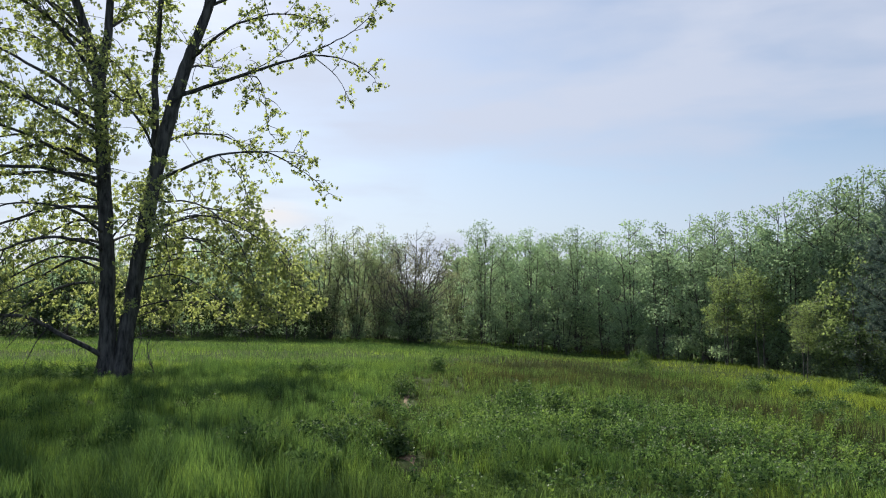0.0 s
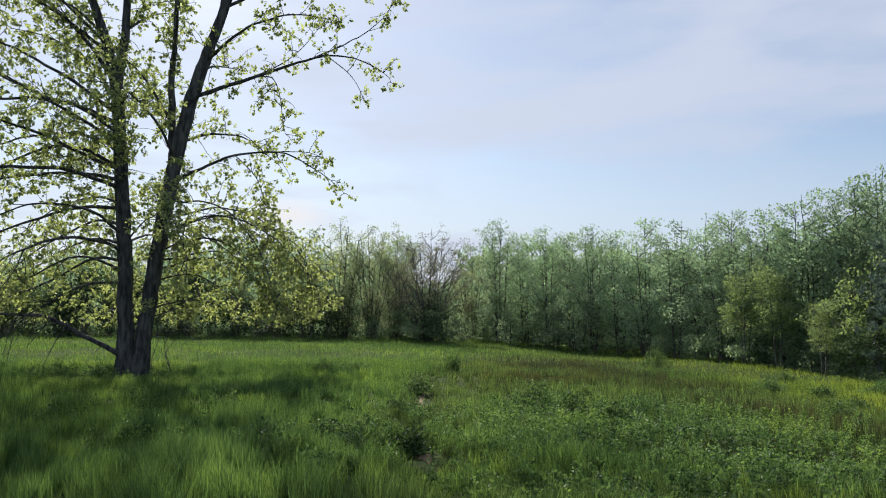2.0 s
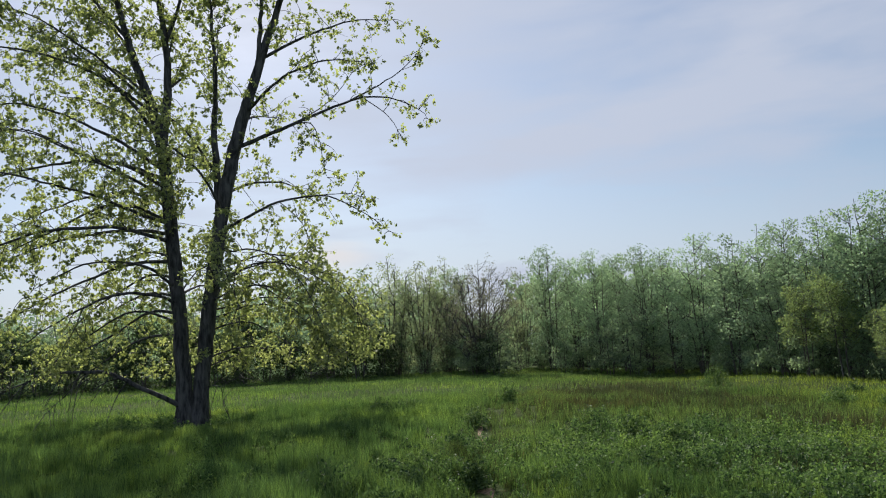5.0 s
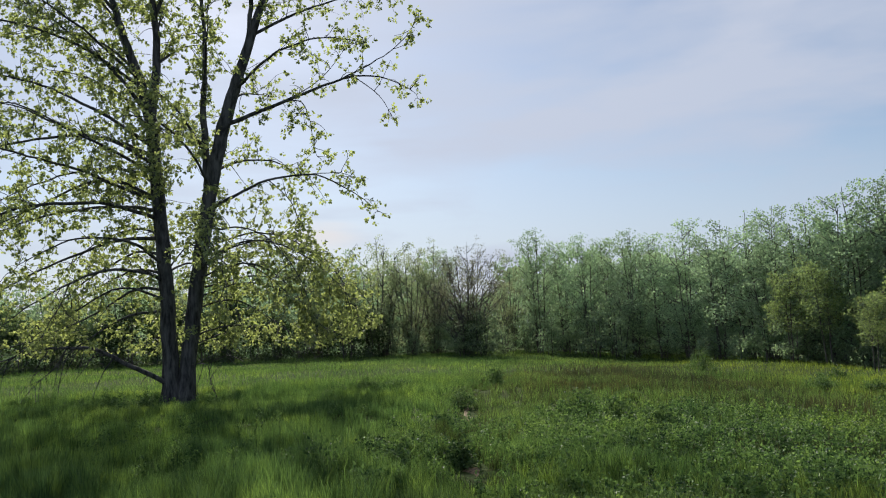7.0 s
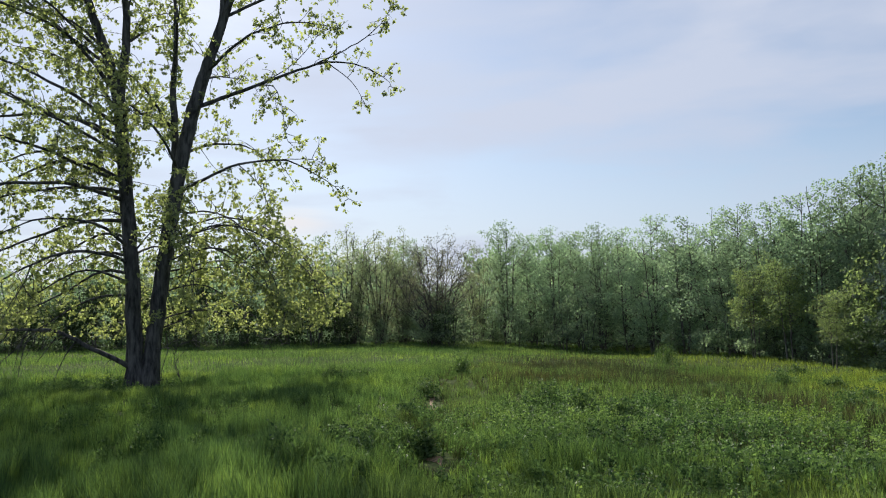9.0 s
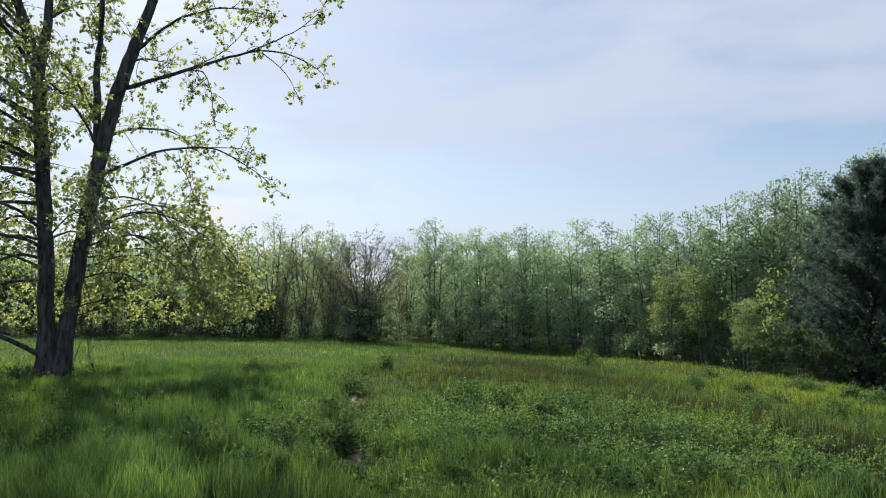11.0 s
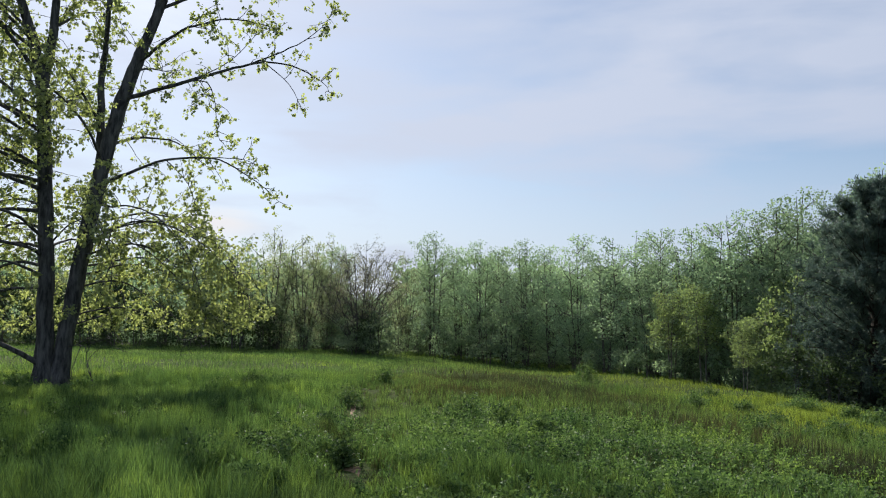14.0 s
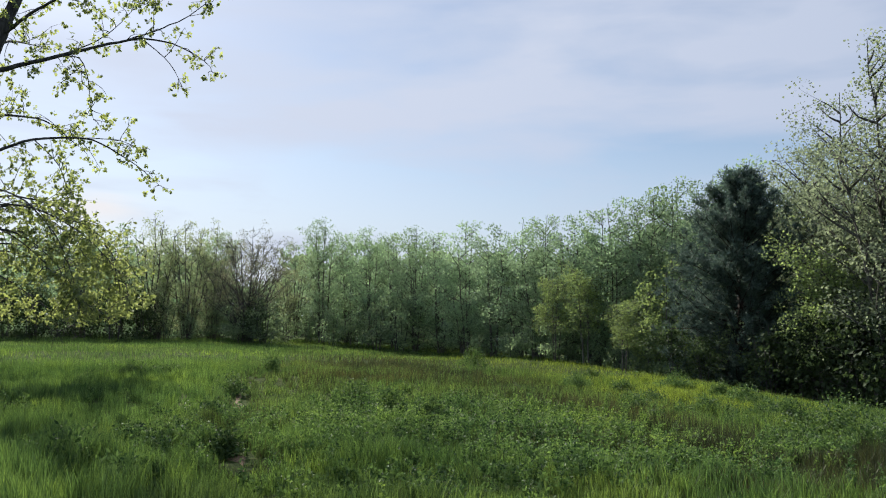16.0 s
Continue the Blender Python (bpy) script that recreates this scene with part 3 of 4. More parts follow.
    for line, dense in runs:
        seg = np.linalg.norm(np.diff(line, axis=0), axis=1).sum()
        tang = unit(np.gradient(line, axis=0))
        rate = 4.9 if line[:, 2].mean() < 4.5 else (3.1 if line[:, 0].mean() > 1 else 6.4)
        # crown above 11.4 m is out of view, made denser to shade the grass
        if line[:, 2].max() > 12.2:
            rate *= 2.6
        tips = [0.9, 0.95, 1, 1] + ([0.8, 0.84, 0.87, 0.9, 0.93, 0.96, 0.98, 1] if line[-1][0] > 4 and line[-1][2] < 2.3 else [])
        for s in np.append(rng.random(int(seg * rate * dense)) ** 0.8, tips):
            i = int(s * (len(line) - 1))
            if line[:, 2].max() > 12.2 and line[i][2] < 11.4 and rng.random() > 0.42:
                continue
            low = line[i][2] < 4.2
            way = tang[i] * rng.uniform(0.1, 0.9) + unit(rng.normal(size=3)) + [0, 0, 0.1 if low or line[i][0] < 2 else 0.4]
            length = rng.uniform(0.4, 1.7) * (1.1 - 0.6 * s) * (0.72 if line[i][0] > 3.5 and not low else 1.0)
            b = branch(line[i], way, length, rng, rng.uniform(-0.2, 1.3) if low else rng.uniform(-0.4, 0.7), 0.2, 6)
            twigs.add(b, np.linspace(0.012, 0.004, 6), 3)
            # short spurs, each ending in a rosette of hanging leaves
            for k in range(int(length * (7.0 if low else 6.0)) + 2):
                j = 5 if k == 0 else rng.integers(2, 6)
                out = unit(rng.normal(size=3)) + [0, 0, -0.1]
                t2 = branch(b[j], out, rng.uniform(0.05, 0.30), rng, 0.5, 0.2, 3)
                if k % 3 == 1:
                    twigs.add(t2, [0.004, 0.003, 0.002], 3)
                m = rng.integers(6, 11)
                spots.append(t2[2] + rng.normal(size=(m, 3)) * 0.028)
                ways.append(unit(out) * 0.5 + unit(rng.normal(size=(m, 3))) + [0, 0, -0.45])
    tagged(piece("twig", twigs.mesh("twig", BARK), top), kind="stuff")
    P, W = np.concatenate(spots), np.concatenate(ways)
    keep = P[:, 2] > 1.25 + 0.4 * rng.random(len(P))
    P, W = P[keep], W[keep]
    v, f = kites(P, rng.uniform(0.056, 0.106, len(P)), rng, wide=0.43, along=W)
    tagged(piece("crown", mesh_from("crown", v, [f], LEAF_COTTON), top, "loose clusters of fresh yellow-green leaves"), kind="stuff")
    # thin dead twigs hanging below the lowest limb
    line = lines[9][0]
    for i in np.linspace(0.3, 0.97, 18):
        at = line[int(i * (len(line) - 1))]
        b = branch(at, (-0.7 + rng.normal() * 0.3, rng.normal() * 0.5, -0.5 + rng.normal() * 0.25), rng.uniform(0.5, 1.4), rng, 0.35, 0.14, 6)
        t = Tubes()
        t.add(b, np.linspace(0.019, 0.005, 6), 4)
        piece("dead_twig", t.mesh("dead_twig", BARK), boles["a"])
    return top


cottonwood()


def wood_tree(name, label, seed, tall, wide, base, leaf, leaf_size, clumps, per, bark, stems=1, up=0.5, trunk_r=0.09, fan=0.12, puff=0.34, category="tree"):
    """A woodland tree: leaning stems, rising forked limbs, and a lobed crown of leaf clumps with gaps between."""
    rng = np.random.default_rng(seed)
    top = tagged(new(name), label, category, "shrubs under the trees" if category == "shrub" else "trees along the edge of the wood")
    wood, spots, ways = Tubes(), [], []
    lobe = rng.uniform(0, 6.28, 4)
    for s in range(stems):
        ang = s * 6.283 / stems + rng.uniform(-0.5, 0.5)
        out = 0.1 if s == 0 and stems > 3 else rng.uniform(0.25, 1.0) if stems > 3 else 1 if stems > 1 else 0.4
        lean = np.array([math.cos(ang), math.sin(ang), 0]) * fan * out
        hgt = tall * (0.97 - (0.30 * out ** 2 if stems > 3 else 0)) * (1 if s == 0 else rng.uniform(0.90, 1.0))
        n = 12
        p = np.stack([np.linspace(0, hgt, n)] * 3, 1) * (lean + [0, 0, 1])
        p[:, :2] += np.cumsum(rng.normal(size=(n, 2)) * 0.05 * hgt / 9, 0)
        p[0, 2] = -0.3
        if stems > 1:
            p[:, :2] += [math.cos(ang) * 0.18, math.sin(ang) * 0.18]
        stem = Tubes()
        stem.add(p, np.linspace(trunk_r / stems ** 0.4, 0.012, n), 6)
        piece("trunk", stem.mesh("trunk", bark), top)
        reach = wide * (0.78 if stems > 1 else 1.0)
        count = max(3, clumps // (4 * stems))
        for k in range(count):
            # limbs end inside a dome round the stem and rise towards it
            u = 1 - (1 - base) * ((k + rng.random()) / count) ** 1.1
            rise = (u - base) / (1 - base)
            dome = math.sqrt(max(0.0, 1 - ((rise - 0.42) / 0.64) ** 2)) if rise > 0.42 else 0.62 + 0.38 * rise / 0.42
            az = rng.uniform(0, 6.28)
            r = reach * dome * (0.86 + 0.2 * math.sin(2 * az + lobe[0] + 4 * rise)) * rng.uniform(0.25, 1.0) ** 0.6
            i = min(u, 0.999) * (n - 1)
            axis = p[int(i)] + (p[int(i) + 1] - p[int(i)]) * (i - int(i))
            end = axis + [math.cos(az) * r, math.sin(az) * r, 0]
            i = max(0.5 * base, min(0.98, u - up * r / hgt)) * (n - 1)
            at = p[int(i)] + (p[int(i) + 1] - p[int(i)]) * (i - int(i))
            b = spline([at, at * 0.5 + end * 0.5 + [0, 0, -0.08 * r] + rng.normal(size=3) * 0.07 * r, end], 0.5 * r + 0.05)
            wood.add(b, np.linspace(0.026, 0.006, len(b)) * trunk_r / 0.09, 3)
            for q in range(4):
                c = end + (at - end) * 0.13 * q * rng.uniform(0.5, 1.3) + rng.normal(size=3) * [0.36, 0.36, 0.26] * min(1, wide / 2)
                if leaf_size < 0.2:
                    wood.add(np.stack([b[-1 - (q > 1)], c]), np.array([0.009, 0.004]), 3)
                h = puff * rng.uniform(0.55, 1.25)
                m = max(2, int(per * (h / puff) ** 1.6 * rng.uniform(0.7, 1.3)))
                d = unit(rng.normal(size=(m, 3)) + [0, 0, 0.25])
                spots.append(c + d * h * rng.random((m, 1)) ** 0.45 * [1.15, 1.15, 0.8])
                ways.append(d * 0.7 + unit(rng.normal(size=(m, 3))) + [0, 0, -0.25])
    tagged(piece("limb", wood.mesh("limb", bark), top), kind="stuff")
    P, W = np.concatenate(spots), np.concatenate(ways)
    v, f = kites(P, rng.uniform(0.65, 1.3, len(P)) * leaf_size, rng, wide=0.42, along=W)
    tagged(piece("crown", mesh_from("crown", v, [f], leaf), top), kind="stuff")
    return top


def pine():
    rng = np.random.default_rng(31)
    top = tagged(new("pine_tree"), "dense dark green pine at the meadow edge", "tree")
    tall, n = 9.2, 16
    t = Tubes()
    p = np.stack([np.cumsum(rng.normal(size=n) * 0.03), np.cumsum(rng.normal(size=n) * 0.03), np.linspace(-0.3, tall, n)], 1)
    t.add(p, np.linspace(0.19, 0.02, n), 9)
    piece("trunk", t.mesh("trunk", BARK_PINE), top, "dark scaly bark")
    t = Tubes()
    ends, dirs = [], []
    for z in np.arange(0.3, tall, 0.31):
        prof = min(1.0, 0.70 + z / 8.0) if z < 2.5 else (1 - ((z - 2.5) / (tall - 2.4)) ** 1.6)
        for k in range(15 if z < 3.5 else 12):
            az = rng.uniform(0, 6.28)
            ln = (0.35 + 3.2 * prof) * rng.uniform(0.45, 1.12)
            b = branch((0, 0, z), (math.cos(az), math.sin(az), 0.15 + 0.05 * z), ln, rng, -0.18, 0.12, 7)
            b[:, :2] += p[min(n - 1, int(z / tall * n)), :2]
            t.add(b, np.linspace(0.035, 0.008, 7), 4)
            for q in range(int(8 + ln * 10)):
                j = rng.integers(2, 7)
                c = branch(b[j], unit(rng.normal(size=3)) * 0.8 + unit(b[-1] - b[0]) + [0, 0, 0.5], rng.uniform(0.12, 0.5), rng, -0.1, 0.1, 3)
                if q % 3 == 0:
                    t.add(c, [0.007, 0.006, 0.005], 3)
                for e in (1, 2):
                    ends.append(c[e])
                    dirs.append(unit(c[2] - c[1]))
    tagged(piece("branch", t.mesh("branch", BARK_PINE), top), kind="stuff")
    E, D = np.array(ends), np.array(dirs)
    m = 7
    P = np.repeat(E, m, 0) + rng.normal(size=(len(E) * m, 3)) * 0.03
    W = unit(np.repeat(D, m, 0) * 0.9 + unit(rng.normal(size=P.shape)) * 1.0)
    S = unit(np.cross(W, rng.normal(size=P.shape))) * 0.017
    L = rng.uniform(0.12, 0.2, len(P))[:, None]
    v = np.stack([P - S, P + S, P + W * L], 1).reshape(-1, 3)
    tagged(piece("crown", mesh_from("crown", v, [np.arange(len(v)).reshape(-1, 3)], NEEDLE), top, "tufts of long dark needles"), kind="stuff")
    return top


def polar(az, dist):
    return -dist * math.sin(radians(az)), dist * math.cos(radians(az))


def stand(model, tall, az, dist, top_deg, turn, used):
    """Places a tree so that its tip stands top_deg above eye level."""
    x, y = polar(az, dist)
    z = float(height(x, y))
    s = (EYE + dist * math.tan(radians(top_deg)) - z) / tall
    if model.name in used:
        s /= model.scale[0]
    m = pose(x, y, z - 0.05, 0, 0, turn) @ Matrix.Diagonal((s, s, s, 1))
    if model.name in used:
        return copy_thing(model, m)
    used.add(model.name)
    model.matrix_basis = m
    return model


MODELS = {
    "as1": (wood_tree("aspen_tree", "slender pale green aspen at the wood's edge", 101, 9.6, 2.8, 0.16, LEAF_ASPEN, 0.110, 290, 38, BARK_GREY, 5, 0.85, 0.12, 0.17, 0.40), 9.6),
    "as2": (wood_tree("aspen_tree", "thin grey-green aspen with upright open crown", 102, 9.6, 2.5, 0.20, LEAF_ASPEN, 0.105, 280, 38, BARK_GREY, 4, 0.95, 0.12, 0.15, 0.38), 9.6),
    "wi1": (wood_tree("willow_tree", "full green willow in young leaf", 103, 9.2, 3.0, 0.10, LEAF_WILLOW, 0.118, 290, 35, BARK_GREY, 5, 0.6, 0.12, 0.17, 0.46), 9.2),
    "wi2": (wood_tree("willow_tree", "rounded leafy green willow", 104, 9.2, 3.2, 0.10, LEAF_WILLOW, 0.118, 290, 35, BARK_GREY, 4, 0.55, 0.12, 0.16, 0.48), 9.2),
    "ol1": (wood_tree("ash_tree", "olive-green tree with fine new leaves", 105, 9.0, 2.2, 0.14, LEAF_OLIVE, 0.100, 330, 36, BARK_GREY, 8, 0.9, 0.15, 0.30, 0.38), 9.0),
    "ol2": (wood_tree("ash_tree", "twiggy yellowish-green tree just leafing out", 106, 9.0, 2.0, 0.18, LEAF_OLIVE, 0.095, 310, 32, BARK_GREY, 9, 1.0, 0.15, 0.27, 0.36), 9.0),
    "bare": (wood_tree("bare_tree", "many-stemmed dark twiggy tree just coming into bud", 107, 8.6, 2.3, 0.34, LEAF_BUD, 0.085, 780, 17, BARK_RED, 15, 1.1, 0.13, 0.52, 0.30), 8.6),
    "br": (wood_tree("maple_shrub", "bright yellow-green bushy young maple", 108, 4.2, 2.0, 0.05, LEAF_BRIGHT, 0.105, 200, 36, BARK_GREY, 4, 0.3, 0.06, 0.2, 0.32), 4.2),
    "map": (wood_tree("maple_tree", "young maple with yellow-green leaves on bare stems", 114, 7.0, 2.3, 0.42, LEAF_BRIGHT, 0.100, 240, 28, BARK_GREY, 2, 0.35, 0.08, 0.1, 0.36), 7.0),
    "sh1": (wood_tree("understory_shrub", "dark tangled shrub below the trees", 109, 3.4, 1.5, 0.05, LEAF_SHRUB, 0.135, 56, 26, BARK_RED, 4, 0.6, 0.05, 0.25, 0.34, "shrub"), 3.4),
    "sh2": (wood_tree("understory_shrub", "low dark green thicket shrub", 110, 2.8, 1.5, 0.05, LEAF_SHRUB, 0.135, 56, 26, BARK_GREY, 5, 0.5, 0.05, 0.3, 0.36, "shrub"), 2.8),
    "far": (wood_tree("alder_tree", "leafy green alder deeper in the wood", 111, 9.0, 2.8, 0.06, LEAF_WILLOW, 0.30, 130, 14, BARK_GREY, 4, 0.6, 0.10, 0.14, 0.5), 9.0),
    "far2": (wood_tree("alder_tree", "grey-green alder behind the front trees", 112, 9.0, 2.6, 0.06, LEAF_ASPEN, 0.29, 130, 14, BARK_GREY, 3, 0.7, 0.10, 0.12, 0.48), 9.0),
    "pop": (wood_tree("poplar_tree", "tall open poplar with sparse pale grey-green leaves", 113, 12.0, 3.0, 0.32, LEAF_POPLAR, 0.088, 760, 38, BARK_GREY, 6, 0.9, 0.17, 0.20, 0.46), 12.0),
    "dk": (wood_tree("thicket_shrub", "dense thicket shrub, leaves coloured dark to stand for deep shade", 115, 3.4, 1.7, 0.03, LEAF_SHADED, 0.140, 92, 26, BARK_RED, 5, 0.45, 0.05, 0.25, 0.36, "shrub"), 3.4),
    "pine": (pine(), 9.2),
}


def crown_top(model):
    """Height of a model's highest leaves."""
    me = [c for c in model.children if c.name.startswith("crown")][0].data
    co = np.zeros(len(me.vertices) * 3, np.float32)
    me.vertices.foreach_get("co", co)
    return float(np.percentile(co[2::3], 98.5))


MODELS = {key: (model, tall if key in ("pine", "bare") else crown_top(model)) for key, (model, tall) in MODELS.items()}


def woods():
    rng = np.random.default_rng(9)
    used = set()
    front = [
        ("ol1", 37, 62, 3.4), ("wi1", 33, 62, 3.6), ("ol2", 29.5, 60, 3.9), ("wi2", 26, 58, 4.2), ("ol1", 22.5, 58, 4.5), ("wi1", 19, 57, 5.0),
        ("wi2", 15.5, 56, 5.6), ("as1", 12.8, 56, 5.8), ("wi1", 10.4, 55, 5.8), ("ol1", 8.2, 54, 6.25), ("ol2", 6.2, 54, 6.1), ("ol1", 4.6, 56, 5.9),
        ("as2", 4.0, 57, 5.7), ("bare", 2.2, 50, 6.7), ("ol2", -0.9, 55, 5.0), ("as2", -2.9, 51, 6.7), ("as1", -4.7, 52, 5.8), ("as2", -6.3, 49, 6.15),
        ("as1", -8.0, 49, 5.8), ("as2", -9.5, 46.5, 6.2), ("as1", -11.3, 45.5, 5.9), ("as1", -13.1, 43.5, 6.55), ("wi1", -15.2, 41, 6.1), ("wi2", -17.0, 39.5, 6.5),
        ("as1", -18.5, 38, 6.9), ("wi1", -20.6, 36.5, 6.6), ("wi2", -22.3, 36, 6.9), ("wi1", -23.9, 35.5, 7.5), ("as2", -25.5, 35.5, 8.0), ("as1", -27.1, 35, 8.7),
        ("as2", -28.8, 41, 9.1), ("wi1", -31.0, 43, 9.0), ("as2", -33.4, 46, 10.2),
    ]
    for key, az, dist, el in front:
        model, tall = MODELS[key]
        stand(model, tall, az, dist, el - 0.22, float(rng.uniform(0, 360)), used)
    stand(*MODELS["sh1"], 1.1, 48.5, 1.2, 30, used)
    stand(*MODELS["sh2"], 2.6, 49, 0.6, 200, used)
    stand(*MODELS["pine"], -31.8, 28.6, 9.2, 40, used)
    stand(*MODELS["map"], -24.2, 29.0, 1.0, 20, used)
    stand(*MODELS["map"], -24.3, 38.5, 0.9, 20, used)
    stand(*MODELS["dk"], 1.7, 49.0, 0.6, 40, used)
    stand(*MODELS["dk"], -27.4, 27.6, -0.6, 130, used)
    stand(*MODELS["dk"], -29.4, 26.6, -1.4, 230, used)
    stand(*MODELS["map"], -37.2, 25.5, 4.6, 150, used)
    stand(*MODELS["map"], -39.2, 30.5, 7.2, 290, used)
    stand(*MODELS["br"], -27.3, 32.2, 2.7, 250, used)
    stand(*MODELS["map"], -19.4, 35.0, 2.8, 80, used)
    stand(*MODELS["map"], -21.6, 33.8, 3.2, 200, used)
    # dark-leaved shrubs imitate the deep shade below pine and poplars
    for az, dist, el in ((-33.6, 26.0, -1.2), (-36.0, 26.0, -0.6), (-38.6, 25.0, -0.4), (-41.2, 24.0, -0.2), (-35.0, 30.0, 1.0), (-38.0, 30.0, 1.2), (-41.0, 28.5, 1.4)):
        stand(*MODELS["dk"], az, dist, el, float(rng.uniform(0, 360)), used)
    for az, dist, el, key in ((-41.6, 25, 16.0, "pop"), (-38.5, 29.5, 12.8, "pop"), (-36.4, 36, 10.0, "pop")):
        stand(*MODELS[key], az, dist, el, float(rng.uniform(0, 360)), used)
    for az in np.arange(38, -29, -2.2):
        dist = np.interp(az, [-44, -30, -20, -10, 0, 38], [30, 40, 45, 55, 64, 73]) + rng.uniform(-2, 3)
        el = np.interp(az, [-44, -36, -28, -20, -13, 0, 15, 38], [8, 7.2, 7.2, 6.2, 5.7, 5.2, 5.2, 4.0]) + rng.uniform(-0.5, 0.1) - 3.2 * math.exp(-((az - 1.9) / 2.0) ** 4) - 1.6 * math.exp(-((az + 21) / 9) ** 4)
        key = ("far", "far2")[int(rng.integers(0, 2))]
        stand(*MODELS[key], float(az + rng.uniform(-0.6, 0.6)), float(dist), float(el), float(rng.uniform(0, 360)), used)
    for az in np.append(np.arange(38, -14, -2.6), np.arange(-14, -29, -4.0)):
        dist = np.interp(az, [-44, -30, -20, -10, 0, 38], [28, 36, 41, 50, 58, 63]) + rng.uniform(-1.5, 1.5)
        stand(*MODELS[("far", "far2")[int(rng.integers(0, 2))]], float(az), float(dist), float(rng.uniform(1.6, 3.4)), float(rng.uniform(0, 360)), used)
    for az in np.arange(38, -31, -1.6):
        dist = np.interp(az, [-31, -20, -10.5, 0, 38], [28.5, 35, 45, 51, 56]) + rng.uniform(-0.8, 2.5)
        # left of 9 degrees the shade-coloured shrub darkens the gaps in the wood
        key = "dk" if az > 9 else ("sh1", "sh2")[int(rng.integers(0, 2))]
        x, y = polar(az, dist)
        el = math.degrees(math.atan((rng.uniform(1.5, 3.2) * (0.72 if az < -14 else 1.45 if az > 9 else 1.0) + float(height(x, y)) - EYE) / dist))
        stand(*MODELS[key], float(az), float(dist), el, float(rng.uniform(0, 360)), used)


woods()


def far_woods():
    """The depth of the wood behind the trees at its edge."""
    rng = np.random.default_rng(19)
    n = 34000
    az = rng.uniform(-48, 41, n)
    dist = np.interp(az, [-48, -30, -20, -10, 0, 41], [40, 48, 53, 62, 73, 80]) + rng.uniform(-4, 8, n)
    tip = np.interp(az, [-48, -36, -28, -20, -13, 0, 15, 41], [8.0, 7.0, 6.2, 4.8, 4.3, 3.9, 3.6, 2.6])
    tip = tip * (0.72 + 0.4 * lattice(az / 1.1, az * 0 + 3, 70)) * (1 - 0.5 * np.exp(-((az - 1.9) / 2.0) ** 4))
    low = -2.2
    el = low + (tip - low) * rng.random(n) ** 0.85
    a = np.radians(az)
    P = np.stack([-dist * np.sin(a), dist * np.cos(a), EYE + dist * np.tan(np.radians(el))], 1)
    P += rng.normal(size=P.shape) * 0.15
    v, f = kites(P, rng.uniform(0.42, 0.85, n), rng, 0.2, 0.42, 0.3)
    tagged(piece("far_woods", mesh_from("far_woods", v, [f], LEAF_SHRUB)), "deep green depth of the wood behind its edge", "woods", kind="stuff")


far_woods()


# ---- grass and weeds ----
def weed_patch(x, y):
    """1 inside the broadleaf weeds that cover the slope in front."""
    e = 1.25 - np.hypot((x - 2.9) / 4.3, (y - 11.0) / 4.2) + 0.8 * (lattice(x / 1.4, y / 1.4, 21) - 0.5)
    return smooth(e, 0.10, 0.50) * smooth(trail_far(x, y), 0.15, 0.35)


def worn(x, y):
    """1 on the bare spots of the trail and just before them."""
    return np.exp(-(((x + 0.40) / 0.25) ** 2 + ((y - 9.4) / 0.9) ** 2) ** 2) + 0.85 * np.exp(-(((x + 0.70) / 0.24) ** 2 + ((y - 15.9) / 1.3) ** 2) ** 2)


def trodden(x, y):
    """1 where feet have kept the plants low along the trail's near end."""
    return np.exp(-(((x + 0.35) / 0.30) ** 2 + ((y - 8.7) / 1.15) ** 2) ** 2)


def tussock(x, y):
    """How tall the grass stands, as a share."""
    h = 0.35 + 1.1 * lattice(x / 0.8, y / 0.8, 7) * (0.35 + lattice(x / 3.7, y / 3.7, 8)) + 0.45 * lattice(x / 0.33, y / 0.33, 12)
    h += 0.7 * np.exp(-(((x + 2.1) / 0.6) ** 2 + ((y - 9.3) / 0.5) ** 2))
    h *= 1 - 0.75 * np.exp(-((x + 8.4) ** 2 + (y - 20.2) ** 2) / 2.2)
    h *= 1 - 0.4 * weed_patch(x, y)
    h = np.minimum(h, 1.5) * (1 - 0.7 * trodden(x, y))
    h *= 0.55 + 0.45 * smooth(trail_far(x, y), 0.05, 0.35)
    return h


def scatter(count, d0, d1, rng, az0=-48, az1=40):
    d = np.sqrt(rng.random(count) * (d1 * d1 - d0 * d0) + d0 * d0)
    a = np.radians(rng.uniform(az0, az1, count))
    return -d * np.sin(a), d * np.cos(a)


def brown_patch(x, y):
    e = np.exp(-(((x - 4.4) / 3.6) ** 2 + ((y - 28) / 9) ** 2)) + 0.5 * np.exp(-(((x - 1.5) / 1.8) ** 2 + ((y - 20) / 5.0) ** 2))
    e = e + 0.8 * np.exp(-(((x - 6.3) / 2.4) ** 2 + ((y - 16.5) / 3.5) ** 2)) + 1.4 * np.exp(-(((x - 6.6) / 2.9) ** 2 + ((y - 9.3) / 2.7) ** 2))
    return np.clip(e * (0.4 + 1.1 * lattice(x / 2.2, y / 2.2, 31)), 0, 1)


def young_patch(x, y):
    """1 on the sunny far slope before the pine, where the grass is fresh and short."""
    return smooth(x, 6.6, 9.2) * smooth(y, 13.5, 18) * (0.55 + 0.45 * smooth(lattice(x / 1.8, y / 1.8, 33), 0.3, 0.6))


